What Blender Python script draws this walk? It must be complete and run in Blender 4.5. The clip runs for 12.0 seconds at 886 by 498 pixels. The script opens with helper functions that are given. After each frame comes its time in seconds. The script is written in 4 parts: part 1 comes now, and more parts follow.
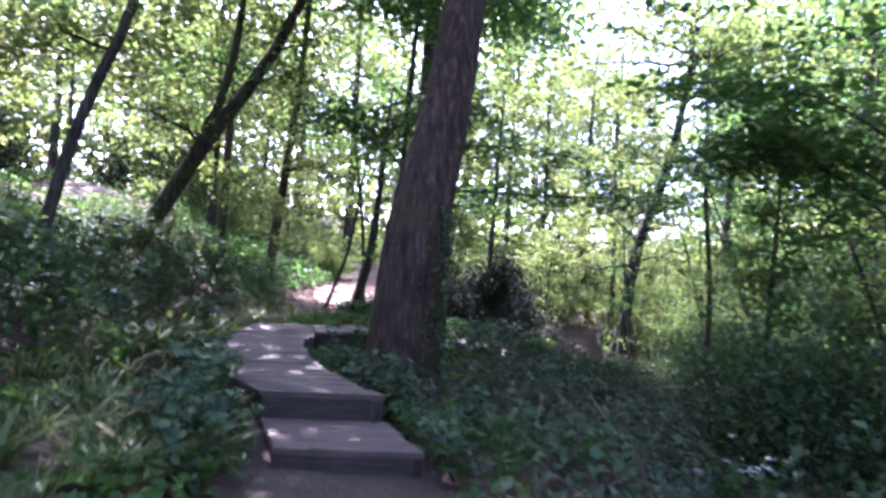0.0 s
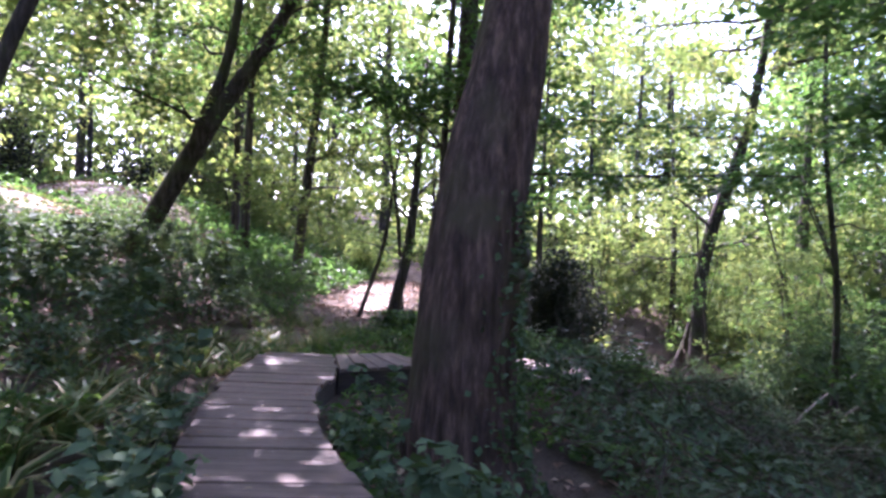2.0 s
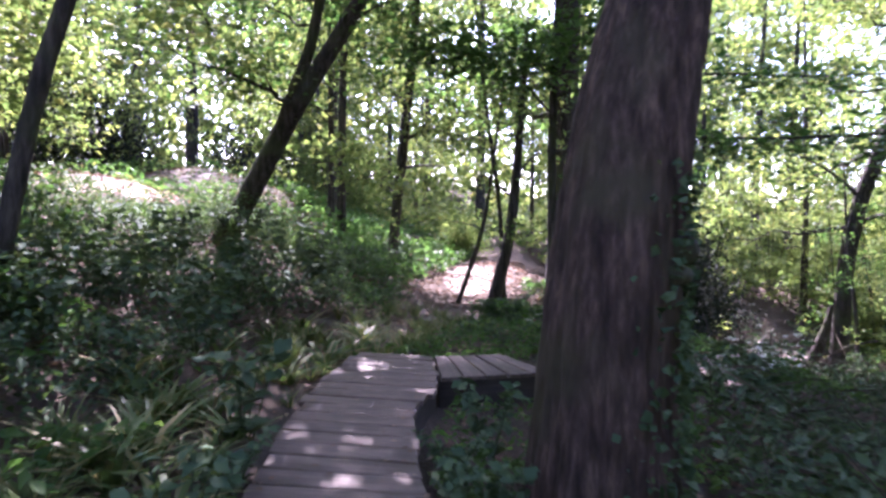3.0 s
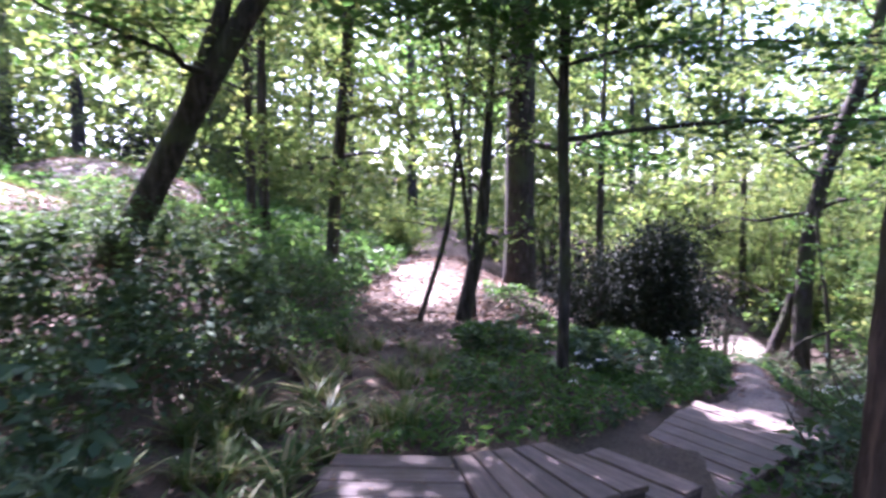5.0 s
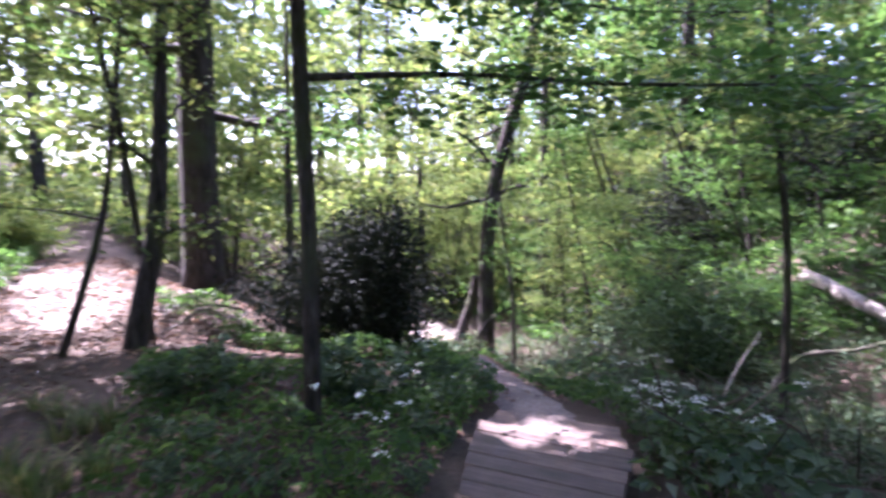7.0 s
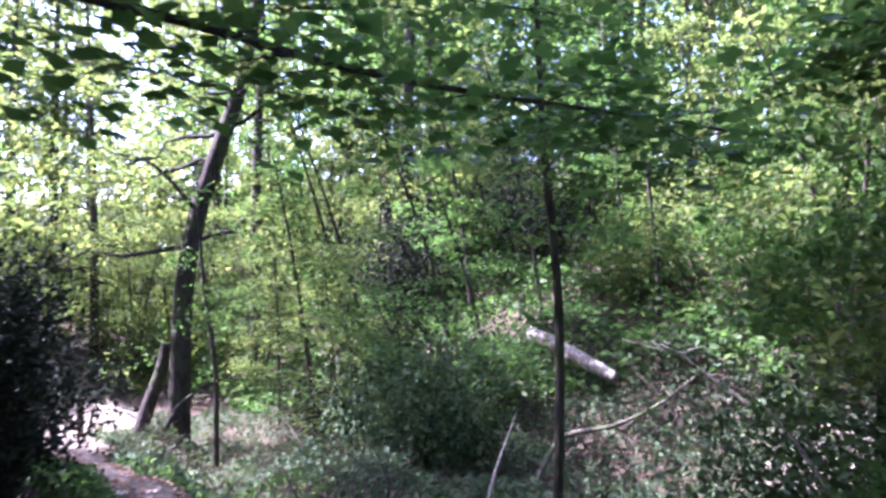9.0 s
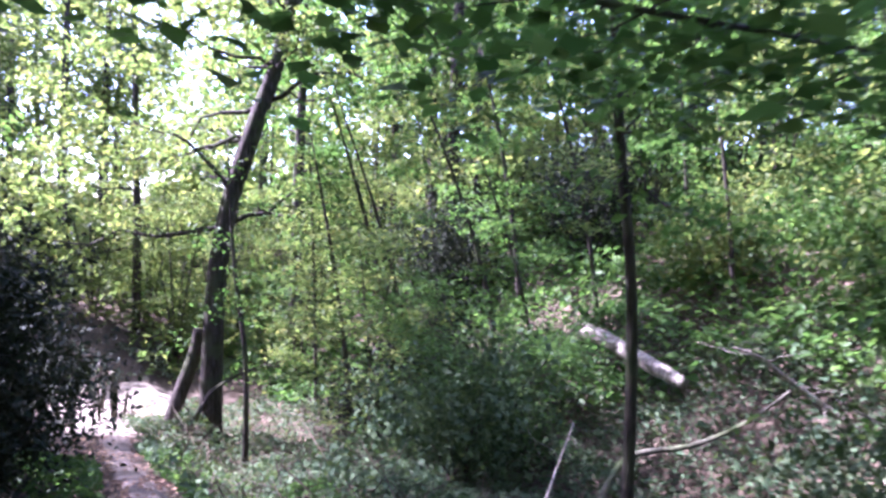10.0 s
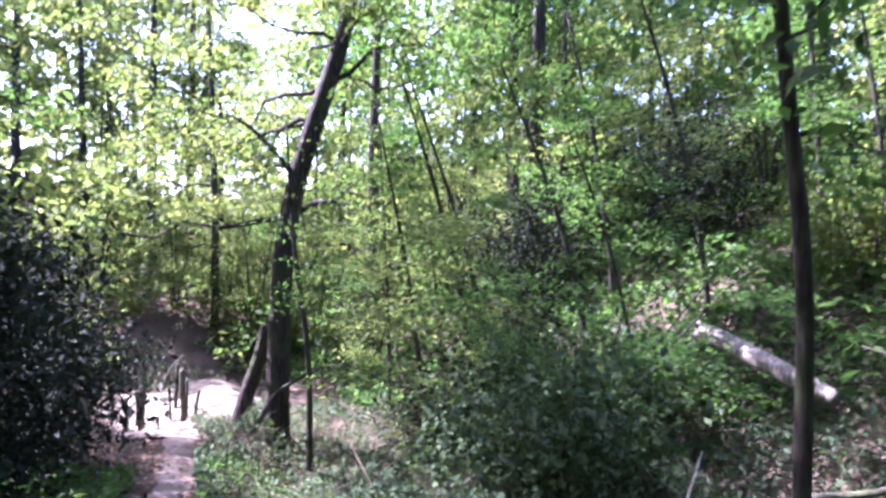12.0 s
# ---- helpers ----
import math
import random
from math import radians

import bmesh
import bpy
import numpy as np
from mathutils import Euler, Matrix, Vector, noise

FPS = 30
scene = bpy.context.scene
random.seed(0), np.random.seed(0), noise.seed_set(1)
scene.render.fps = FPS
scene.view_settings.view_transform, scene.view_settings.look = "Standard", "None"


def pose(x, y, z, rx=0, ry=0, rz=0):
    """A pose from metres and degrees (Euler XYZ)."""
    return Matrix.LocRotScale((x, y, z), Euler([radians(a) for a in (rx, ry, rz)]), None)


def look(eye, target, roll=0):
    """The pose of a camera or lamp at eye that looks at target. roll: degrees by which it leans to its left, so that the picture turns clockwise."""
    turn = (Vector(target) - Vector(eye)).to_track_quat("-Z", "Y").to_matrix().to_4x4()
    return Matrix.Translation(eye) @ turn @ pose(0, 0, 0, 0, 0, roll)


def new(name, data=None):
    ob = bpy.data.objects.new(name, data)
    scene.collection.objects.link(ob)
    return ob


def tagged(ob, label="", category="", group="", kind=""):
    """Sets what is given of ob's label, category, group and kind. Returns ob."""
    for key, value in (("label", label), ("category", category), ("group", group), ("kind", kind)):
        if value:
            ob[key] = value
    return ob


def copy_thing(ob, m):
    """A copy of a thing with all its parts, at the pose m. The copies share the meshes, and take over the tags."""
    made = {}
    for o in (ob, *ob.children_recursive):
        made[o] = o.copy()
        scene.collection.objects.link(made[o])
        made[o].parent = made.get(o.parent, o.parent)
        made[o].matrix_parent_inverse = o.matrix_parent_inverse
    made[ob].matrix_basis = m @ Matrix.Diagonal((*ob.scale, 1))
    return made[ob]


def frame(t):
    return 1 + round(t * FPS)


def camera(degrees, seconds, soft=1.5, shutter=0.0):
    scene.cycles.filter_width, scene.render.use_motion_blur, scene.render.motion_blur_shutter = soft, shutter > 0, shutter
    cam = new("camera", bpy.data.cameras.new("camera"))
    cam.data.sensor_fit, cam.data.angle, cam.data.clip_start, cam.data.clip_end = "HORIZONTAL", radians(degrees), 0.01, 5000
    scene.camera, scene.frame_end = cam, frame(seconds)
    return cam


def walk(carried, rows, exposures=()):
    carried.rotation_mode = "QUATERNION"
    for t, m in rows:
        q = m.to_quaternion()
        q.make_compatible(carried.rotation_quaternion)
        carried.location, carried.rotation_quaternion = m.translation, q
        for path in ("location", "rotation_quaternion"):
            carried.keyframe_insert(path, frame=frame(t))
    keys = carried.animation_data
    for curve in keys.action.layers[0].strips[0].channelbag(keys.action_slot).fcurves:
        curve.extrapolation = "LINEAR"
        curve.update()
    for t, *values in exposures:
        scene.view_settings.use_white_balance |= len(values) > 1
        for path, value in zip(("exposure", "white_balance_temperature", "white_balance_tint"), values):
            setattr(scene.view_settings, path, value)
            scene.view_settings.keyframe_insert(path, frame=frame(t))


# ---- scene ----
cam = camera(73.0, 12.0, soft=2.8, shutter=0.5)
ROWS = [
    (0, -0.067, 0.086, 1.336, -0.05, 1.58, -3.64),
    (0.5, -0.198, 0.695, 1.499, 1.62, 2.36, -2.89),
    (1, -0.250, 1.221, 1.525, 0.13, 0.43, -2.62),
    (1.5, -0.242, 1.684, 1.491, 1.42, 1.74, -2.38),
    (2, -0.320, 2.154, 1.506, 3.57, 0.46, -1.92),
    (2.5, -0.377, 2.631, 1.479, 8.23, 0.51, -0.64),
    (2.7, -0.447, 2.790, 1.515, 11.85, -0.90, -0.50),
    (4.3, -1.179, 4.481, 1.780, 13.69, -3.25, -1.04),
    (4.5, -1.304, 4.600, 1.785, 13.74, -2.44, 0.20),
    (5, -1.603, 4.944, 1.893, 4.78, -3.60, 0.49),
    (5.5, -1.756, 5.389, 1.870, 0.71, -2.04, 1.19),
    (6, -1.802, 5.948, 1.787, -10.27, -1.90, 0.09),
    (6.5, -1.774, 6.542, 1.728, -18.13, -3.06, 0.05),
    (7, -1.870, 6.888, 1.736, -26.14, -4.54, 1.04),
    (7.5, -1.886, 7.271, 1.767, -39.68, -4.23, 0.05),
    (7.7, -1.836, 7.399, 1.768, -42.95, -4.05, -0.30),
    (9.3, -0.348, 9.049, 1.850, -54.83, -0.49, -0.18),
    (9.5, -0.209, 9.129, 1.852, -55.58, -1.10, -0.13),
    (10, 0.194, 9.459, 1.761, -48.92, -1.38, -1.57),
    (10.5, 0.484, 9.692, 1.743, -48.42, -1.45, 0.06),
    (11, 0.676, 9.852, 1.627, -48.35, -3.02, -1.09),
    (11.5, 0.902, 10.091, 1.595, -43.96, 0.38, -0.60),
    (12, 1.222, 10.334, 1.528, -41.01, -1.59, -0.76),
]
EXPOSURE = 3.25
walk(cam, [(t, pose(x, y, z, 90 + pitch, roll, yaw)) for t, x, y, z, yaw, pitch, roll in ROWS], exposures=[(0.0, EXPOSURE + 0.4, 5250, 46), (1.0, EXPOSURE + 0.38, 5250, 46), (2.0, EXPOSURE + 0.2, 5500, 46), (4.5, EXPOSURE + 0.3, 5450, 46), (5.5, EXPOSURE + 0.34, 5150, 46), (6.5, EXPOSURE + 0.18, 5450, 46), (9.5, EXPOSURE + 0.26, 5200, 48), (12.0, EXPOSURE + 0.18, 5250, 47)])

# ---- light ----
SUN_AZ, SUN_EL = -28.0, 52.0  # degrees from +y (ahead), positive to the right
sun_way = Vector((math.sin(radians(SUN_AZ)) * math.cos(radians(SUN_EL)), math.cos(radians(SUN_AZ)) * math.cos(radians(SUN_EL)), math.sin(radians(SUN_EL))))
world = bpy.data.worlds.new("sky")
scene.world = world
world.use_nodes = True
wn = world.node_tree.nodes
sky = wn.new("ShaderNodeTexSky")
sky.sky_type, sky.sun_disc = "NISHITA", False
sky.sun_elevation, sky.sun_rotation = radians(SUN_EL), radians(SUN_AZ)
sky.dust_density = 2.5
wn["Background"].inputs["Strength"].default_value = 0.15
world.node_tree.links.new(sky.outputs["Color"], wn["Background"].inputs["Color"])
sun_data = bpy.data.lights.new("sun", "SUN")
sun_data.energy, sun_data.angle, sun_data.color = 5.0, radians(0.5), (1.0, 0.95, 0.86)
sun = new("sun", sun_data)
sun.matrix_world = look(sun_way * 60, (0, 0, 0))

rng = np.random.default_rng(7)


# ---- materials ----
def material(name):
    m = bpy.data.materials.new(name)
    m.use_nodes = True
    nt = m.node_tree
    return m, nt, nt.nodes, nt.links, nt.nodes["Principled BSDF"]


def ramp(nodes, stops):
    r = nodes.new("ShaderNodeValToRGB")
    el = r.color_ramp.elements
    while len(el) < len(stops):
        el.new(0.5)
    for e, (p, c) in zip(el, stops):
        e.position, e.color = p, (*c, 1)
    return r


def noise_node(nodes, links, scale, detail=4.0, rough=0.6, vector=None):
    n = nodes.new("ShaderNodeTexNoise")
    n.inputs["Scale"].default_value, n.inputs["Detail"].default_value, n.inputs["Roughness"].default_value = scale, detail, rough
    if vector is not None:
        links.new(vector, n.inputs["Vector"])
    return n


def object_coords(nodes, links, scale=(1, 1, 1)):
    tc = nodes.new("ShaderNodeTexCoord")
    mp = nodes.new("ShaderNodeMapping")
    mp.inputs["Scale"].default_value = scale
    links.new(tc.outputs["Object"], mp.inputs["Vector"])
    return mp.outputs["Vector"]


def bump(nodes, links, height, bsdf, strength, distance):
    b = nodes.new("ShaderNodeBump")
    b.inputs["Strength"].default_value, b.inputs["Distance"].default_value = strength, distance
    links.new(height, b.inputs["Height"])
    links.new(b.outputs["Normal"], bsdf.inputs["Normal"])


def mix_colour(nodes, links, a, b, fac, blend="MIX"):
    m = nodes.new("ShaderNodeMix")
    m.data_type, m.blend_type = "RGBA", blend
    for sock, v in ((m.inputs[6], a), (m.inputs[7], b), (m.inputs[0], fac)):
        if hasattr(v, "links"):
            links.new(v, sock)
        else:
            sock.default_value = v if isinstance(v, float) else (*v, 1)
    return m.outputs[2]


def leaf_material(name, stops, gloss=0.45, through_light=0.4, thin=None):
    """Leaves differ one by one; part of the light goes through the blade."""
    m, nt, nodes, links, bsdf = material(name)
    geo = nodes.new("ShaderNodeNewGeometry")
    r = ramp(nodes, stops)
    links.new(geo.outputs["Random Per Island"], r.inputs["Fac"])
    v = object_coords(nodes, links)
    n = noise_node(nodes, links, 0.9, 2.0, 0.5, v)
    shade = ramp(nodes, [(0.3, (0.72, 0.78, 0.7)), (0.7, (1.12, 1.08, 1.0))])
    links.new(n.outputs["Fac"], shade.inputs["Fac"])
    col = mix_colour(nodes, links, r.outputs["Color"], shade.outputs["Color"], 1.0, "MULTIPLY")
    links.new(col, bsdf.inputs["Base Color"])
    bsdf.inputs["Roughness"].default_value = gloss
    bsdf.inputs["Specular IOR Level"].default_value = 0.14
    tr = nodes.new("ShaderNodeBsdfTranslucent")
    warm = mix_colour(nodes, links, col, thin or (1.35, 1.38, 0.95), 1.0, "MULTIPLY")
    links.new(warm, tr.inputs["Color"])
    mx = nodes.new("ShaderNodeMixShader")
    mx.inputs[0].default_value = through_light
    links.new(bsdf.outputs[0], mx.inputs[1])
    links.new(tr.outputs[0], mx.inputs[2])
    links.new(mx.outputs[0], nodes["Material Output"].inputs["Surface"])
    return m


def bark_material(name, dark, light, moss=None, scale=1.0):
    m, nt, nodes, links, bsdf = material(name)
    v = object_coords(nodes, links, (9 * scale, 9 * scale, 1.6 * scale))
    ridge = noise_node(nodes, links, 2.2, 7.0, 0.65, v)
    v2 = object_coords(nodes, links)
    patch = noise_node(nodes, links, 1.7, 3.0, 0.55, v2)
    r = ramp(nodes, [(0.36, tuple(c * 0.45 for c in dark)), (0.5, dark), (0.68, light)])
    links.new(ridge.outputs["Fac"], r.inputs["Fac"])
    col = r.outputs["Color"]
    if moss:
        pr = ramp(nodes, [(0.48, (0, 0, 0)), (0.66, (1, 1, 1))])
        links.new(patch.outputs["Fac"], pr.inputs["Fac"])
        col = mix_colour(nodes, links, col, moss, pr.outputs["Color"])
    links.new(col, bsdf.inputs["Base Color"])
    bsdf.inputs["Roughness"].default_value = 0.9
    bsdf.inputs["Specular IOR Level"].default_value = 0.2
    bump(nodes, links, ridge.outputs["Fac"], bsdf, 0.9, 0.02 / scale)
    return m


def wood_material(name, dark, light, rough=0.75):
    """Weathered boards: grain along the board's own x axis, each board of its own tone."""
    m, nt, nodes, links, bsdf = material(name)
    v = object_coords(nodes, links, (2.5, 38, 38))
    info = nodes.new("ShaderNodeObjectInfo")
    add = nodes.new("ShaderNodeVectorMath")
    add.operation = "ADD"
    links.new(v, add.inputs[0])
    sc = nodes.new("ShaderNodeMath")
    sc.operation, sc.inputs[1].default_value = "MULTIPLY", 40.0
    links.new(info.outputs["Random"], sc.inputs[0])
    links.new(sc.outputs[0], add.inputs[1])
    grain = noise_node(nodes, links, 1.0, 6.0, 0.7, add.outputs[0])
    v2 = object_coords(nodes, links)
    stain = noise_node(nodes, links, 3.5, 4.0, 0.6, v2)
    r = ramp(nodes, [(0.3, tuple(c * 0.6 for c in dark)), (0.48, dark), (0.7, light)])
    links.new(grain.outputs["Fac"], r.inputs["Fac"])
    s = ramp(nodes, [(0.35, (0.6, 0.58, 0.52)), (0.6, (1.0, 1.0, 1.0))])
    links.new(stain.outputs["Fac"], s.inputs["Fac"])
    col = mix_colour(nodes, links, r.outputs["Color"], s.outputs["Color"], 1.0, "MULTIPLY")
    tone = ramp(nodes, [(0.0, (0.78, 0.77, 0.76)), (1.0, (1.12, 1.08, 1.06))])
    links.new(info.outputs["Random"], tone.inputs["Fac"])
    col = mix_colour(nodes, links, col, tone.outputs["Color"], 1.0, "MULTIPLY")
    links.new(col, bsdf.inputs["Base Color"])
    bsdf.inputs["Roughness"].default_value = rough
    bump(nodes, links, grain.outputs["Fac"], bsdf, 0.5, 0.004)
    return m


def soil_material(name, stops, scale=2.2, fine=38.0):
    m, nt, nodes, links, bsdf = material(name)
    v = object_coords(nodes, links)
    big = noise_node(nodes, links, scale * 0.35, 5.0, 0.6, v)
    small = noise_node(nodes, links, fine, 5.0, 0.7, v)
    r = ramp(nodes, stops)
    links.new(big.outputs["Fac"], r.inputs["Fac"])
    f = ramp(nodes, [(0.32, (0.45, 0.43, 0.4)), (0.6, (1.0, 1.0, 1.0)), (0.78, (1.45, 1.35, 1.2))])
    links.new(small.outputs["Fac"], f.inputs["Fac"])
    links.new(mix_colour(nodes, links, r.outputs["Color"], f.outputs["Color"], 1.0, "MULTIPLY"), bsdf.inputs["Base Color"])
    bsdf.inputs["Roughness"].default_value = 0.95
    bsdf.inputs["Specular IOR Level"].default_value = 0.15
    bump(nodes, links, small.outputs["Fac"], bsdf, 0.8, 0.03)
    return m


M_SOIL = soil_material("woodland_soil", [(0.3, (0.045, 0.035, 0.026)), (0.5, (0.085, 0.064, 0.046)), (0.68, (0.13, 0.095, 0.068))])
M_PATH = soil_material("trodden_earth", [(0.3, (0.12, 0.095, 0.082)), (0.55, (0.2, 0.16, 0.138)), (0.75, (0.3, 0.25, 0.22))], 5.0, 30.0)
# ground of the sunny openings; the sun's glare is put into the colour
M_SUN_PALE = soil_material("sun_paled_ground", [(0.34, (0.09, 0.07, 0.055)), (0.5, (0.24, 0.2, 0.16)), (0.66, (0.38, 0.33, 0.27))], 9.0, 17.0)
M_DECK = wood_material("weathered_deck_boards", (0.09, 0.06, 0.045), (0.165, 0.115, 0.088))
# risers and side beams, roughly half the colour values of the deck boards
M_BEAM = wood_material("dark_timber", (0.042, 0.028, 0.024), (0.085, 0.06, 0.05), 0.85)
M_BARK_BIG = bark_material("furrowed_red_brown_bark", (0.047, 0.029, 0.023), (0.118, 0.075, 0.058), (0.048, 0.04, 0.023), 0.9)
M_BARK = bark_material("dark_bark", (0.034, 0.027, 0.023), (0.085, 0.068, 0.057), (0.05, 0.058, 0.026))
M_BARK_PALE = bark_material("grey_green_bark", (0.075, 0.068, 0.05), (0.16, 0.145, 0.112), (0.06, 0.075, 0.03))
M_DEAD = bark_material("bleached_dead_wood", (0.2, 0.17, 0.14), (0.42, 0.37, 0.31))
M_LEAF_BRIGHT = leaf_material("spring_leaf", [(0.0, (0.065, 0.104, 0.036)), (0.5, (0.102, 0.142, 0.048)), (0.85, (0.152, 0.182, 0.062)), (1.0, (0.205, 0.205, 0.08))], 0.5, 0.58)
M_LEAF_MID = leaf_material("hazel_leaf", [(0.0, (0.041, 0.085, 0.026)), (0.6, (0.064, 0.12, 0.034)), (1.0, (0.097, 0.15, 0.045))], 0.45, 0.56, (1.3, 1.42, 0.95))
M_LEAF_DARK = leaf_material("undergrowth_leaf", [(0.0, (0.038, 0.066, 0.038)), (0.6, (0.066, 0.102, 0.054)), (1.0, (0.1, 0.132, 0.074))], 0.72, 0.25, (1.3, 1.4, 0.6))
# near-black leaves: the shade inside the bushes is put into the colour
M_LEAF_SHADE = leaf_material("shade_dark_leaf", [(0.0, (0.012, 0.017, 0.011)), (0.7, (0.02, 0.026, 0.016)), (1.0, (0.034, 0.036, 0.024))], 0.75, 0.08)
M_LEAF_PALE = leaf_material("grey_green_leaf", [(0.0, (0.06, 0.09, 0.055)), (0.6, (0.095, 0.135, 0.08)), (1.0, (0.17, 0.2, 0.14))], 0.6, 0.3, (1.2, 1.25, 0.8))
M_GRASS = leaf_material("grass_blade", [(0.0, (0.06, 0.1, 0.03)), (0.55, (0.1, 0.135, 0.045)), (0.85, (0.2, 0.18, 0.08)), (1.0, (0.28, 0.23, 0.13))], 0.5, 0.35)
M_LITTER = leaf_material("fallen_leaves", [(0.0, (0.06, 0.036, 0.027)), (0.5, (0.125, 0.075, 0.052)), (0.85, (0.2, 0.13, 0.09)), (1.0, (0.3, 0.22, 0.16))], 0.7, 0.15, (1.2, 1.0, 0.8))
M_STEM = leaf_material("dry_stems", [(0.0, (0.036, 0.027, 0.021)), (0.75, (0.075, 0.055, 0.042)), (1.0, (0.19, 0.15, 0.12))], 0.8, 0.05, (1.0, 1.0, 1.0))
M_WHITE = leaf_material("white_umbel", [(0.0, (0.55, 0.56, 0.5)), (1.0, (0.8, 0.8, 0.76))], 0.6, 0.3, (1.0, 1.0, 0.95))


# ---- mesh helpers ----
def mesh_from(name, verts, faces):
    """verts (n, 3) and faces (m, k), all faces with k corners."""
    verts, faces = np.asarray(verts, dtype=np.float32), np.asarray(faces, dtype=np.int32)
    me = bpy.data.meshes.new(name)
    k = faces.shape[1]
    me.vertices.add(len(verts))
    me.vertices.foreach_set("co", verts.ravel())
    me.loops.add(faces.size)
    me.loops.foreach_set("vertex_index", faces.ravel())
    me.polygons.add(len(faces))
    me.polygons.foreach_set("loop_start", np.arange(0, faces.size, k, dtype=np.int32))
    me.update(calc_edges=True)
    return me


def part(name, me, mat, parent=None, label="", smooth=False):
    if isinstance(me, bmesh.types.BMesh):
        bm, me = me, bpy.data.meshes.new(name)
        bm.to_mesh(me)
        bm.free()
    if not me.materials:
        me.materials.append(mat)
    if smooth:
        me.polygons.foreach_set("use_smooth", np.ones(len(me.polygons), dtype=bool))
    ob = new(name, me)
    if parent is not None:
        ob.parent = parent
    if label:
        tagged(ob, label)
    return ob


def empty(name, place, label, category, group="", kind=""):
    ob = new(name)
    ob.empty_display_size = 0.1
    ob.location = place
    return tagged(ob, label, category, group, kind)


def smooth_line(points, n):
    """A Catmull-Rom line through the points."""
    p = np.asarray(points, dtype=float)
    p = np.vstack([2 * p[0] - p[1], p, 2 * p[-1] - p[-2]])
    out = []
    m = len(p) - 3
    for s in np.linspace(0, m - 1e-6, n):
        i, u = int(s), s - int(s)
        a, b, c, d = p[i:i + 4]
        out.append(0.5 * (2 * b + (c - a) * u + (2 * a - 5 * b + 4 * c - d) * u * u + (3 * b - a - 3 * c + d) * u ** 3))
    return np.array(out)


class Tubes:
    """Tapered limbs, collected into one mesh."""

    def __init__(self):
        self.v, self.f, self.n = [], [], 0

    def add(self, line, radii, segs=8, rough=0.0, flute=None):
        line = np.asarray(line, dtype=float)
        k = len(line)
        radii = np.interp(np.linspace(0, 1, k), np.linspace(0, 1, len(radii)), radii)
        t = np.gradient(line, axis=0)
        t /= np.linalg.norm(t, axis=1)[:, None] + 1e-9
        ref = np.array([1.0, 0.13, 0.07]) if abs(t[0][0]) < 0.8 else np.array([0.1, 1.0, 0.1])
        a = np.cross(t, ref)
        a /= np.linalg.norm(a, axis=1)[:, None] + 1e-9
        b = np.cross(t, a)
        ang = np.linspace(0, 2 * np.pi, segs, endpoint=False)
        ring = np.cos(ang)[None, :, None] * a[:, None, :] + np.sin(ang)[None, :, None] * b[:, None, :]
        r = radii[:, None] * np.ones((1, segs))
        if rough:
            r = r * (1 + rough * rng.normal(size=r.shape))
        if flute is not None:
            r = r * flute(np.linspace(0, 1, k)[:, None], ang[None, :])
        verts = (line[:, None, :] + ring * r[:, :, None]).reshape(-1, 3)
        i, j = np.meshgrid(np.arange(k - 1), np.arange(segs), indexing="ij")
        j2 = (j + 1) % segs
        f = np.stack([i * segs + j, i * segs + j2, (i + 1) * segs + j2, (i + 1) * segs + j], -1).reshape(-1, 4)
        cap = len(verts)
        self.v.append(np.vstack([verts, line[-1:], line[:1]]))
        jj = np.arange(segs)
        top = np.stack([(k - 1) * segs + jj, (k - 1) * segs + (jj + 1) % segs, np.full(segs, cap), np.full(segs, cap)], -1)
        bot = np.stack([(jj + 1) % segs, jj, np.full(segs, cap + 1), np.full(segs, cap + 1)], -1)
        self.f.append((f + self.n, (np.vstack([top, bot]) + self.n)[:, :3]))
        self.n += len(verts) + 2

    def mesh(self, name):
        v = np.vstack(self.v)
        quads = np.vstack([q for q, _ in self.f])
        tris = np.vstack([t for _, t in self.f])
        me = bpy.data.meshes.new(name)
        me.vertices.add(len(v))
        me.vertices.foreach_set("co", v.astype(np.float32).ravel())
        me.loops.add(quads.size + tris.size)
        me.loops.foreach_set("vertex_index", np.concatenate([quads.ravel(), tris.ravel()]).astype(np.int32))
        me.polygons.add(len(quads) + len(tris))
        me.polygons.foreach_set("loop_start", np.concatenate([np.arange(len(quads)) * 4, quads.size + np.arange(len(tris)) * 3]).astype(np.int32))
        me.update(calc_edges=True)
        me.polygons.foreach_set("use_smooth", np.ones(len(me.polygons), dtype=bool))
        return me


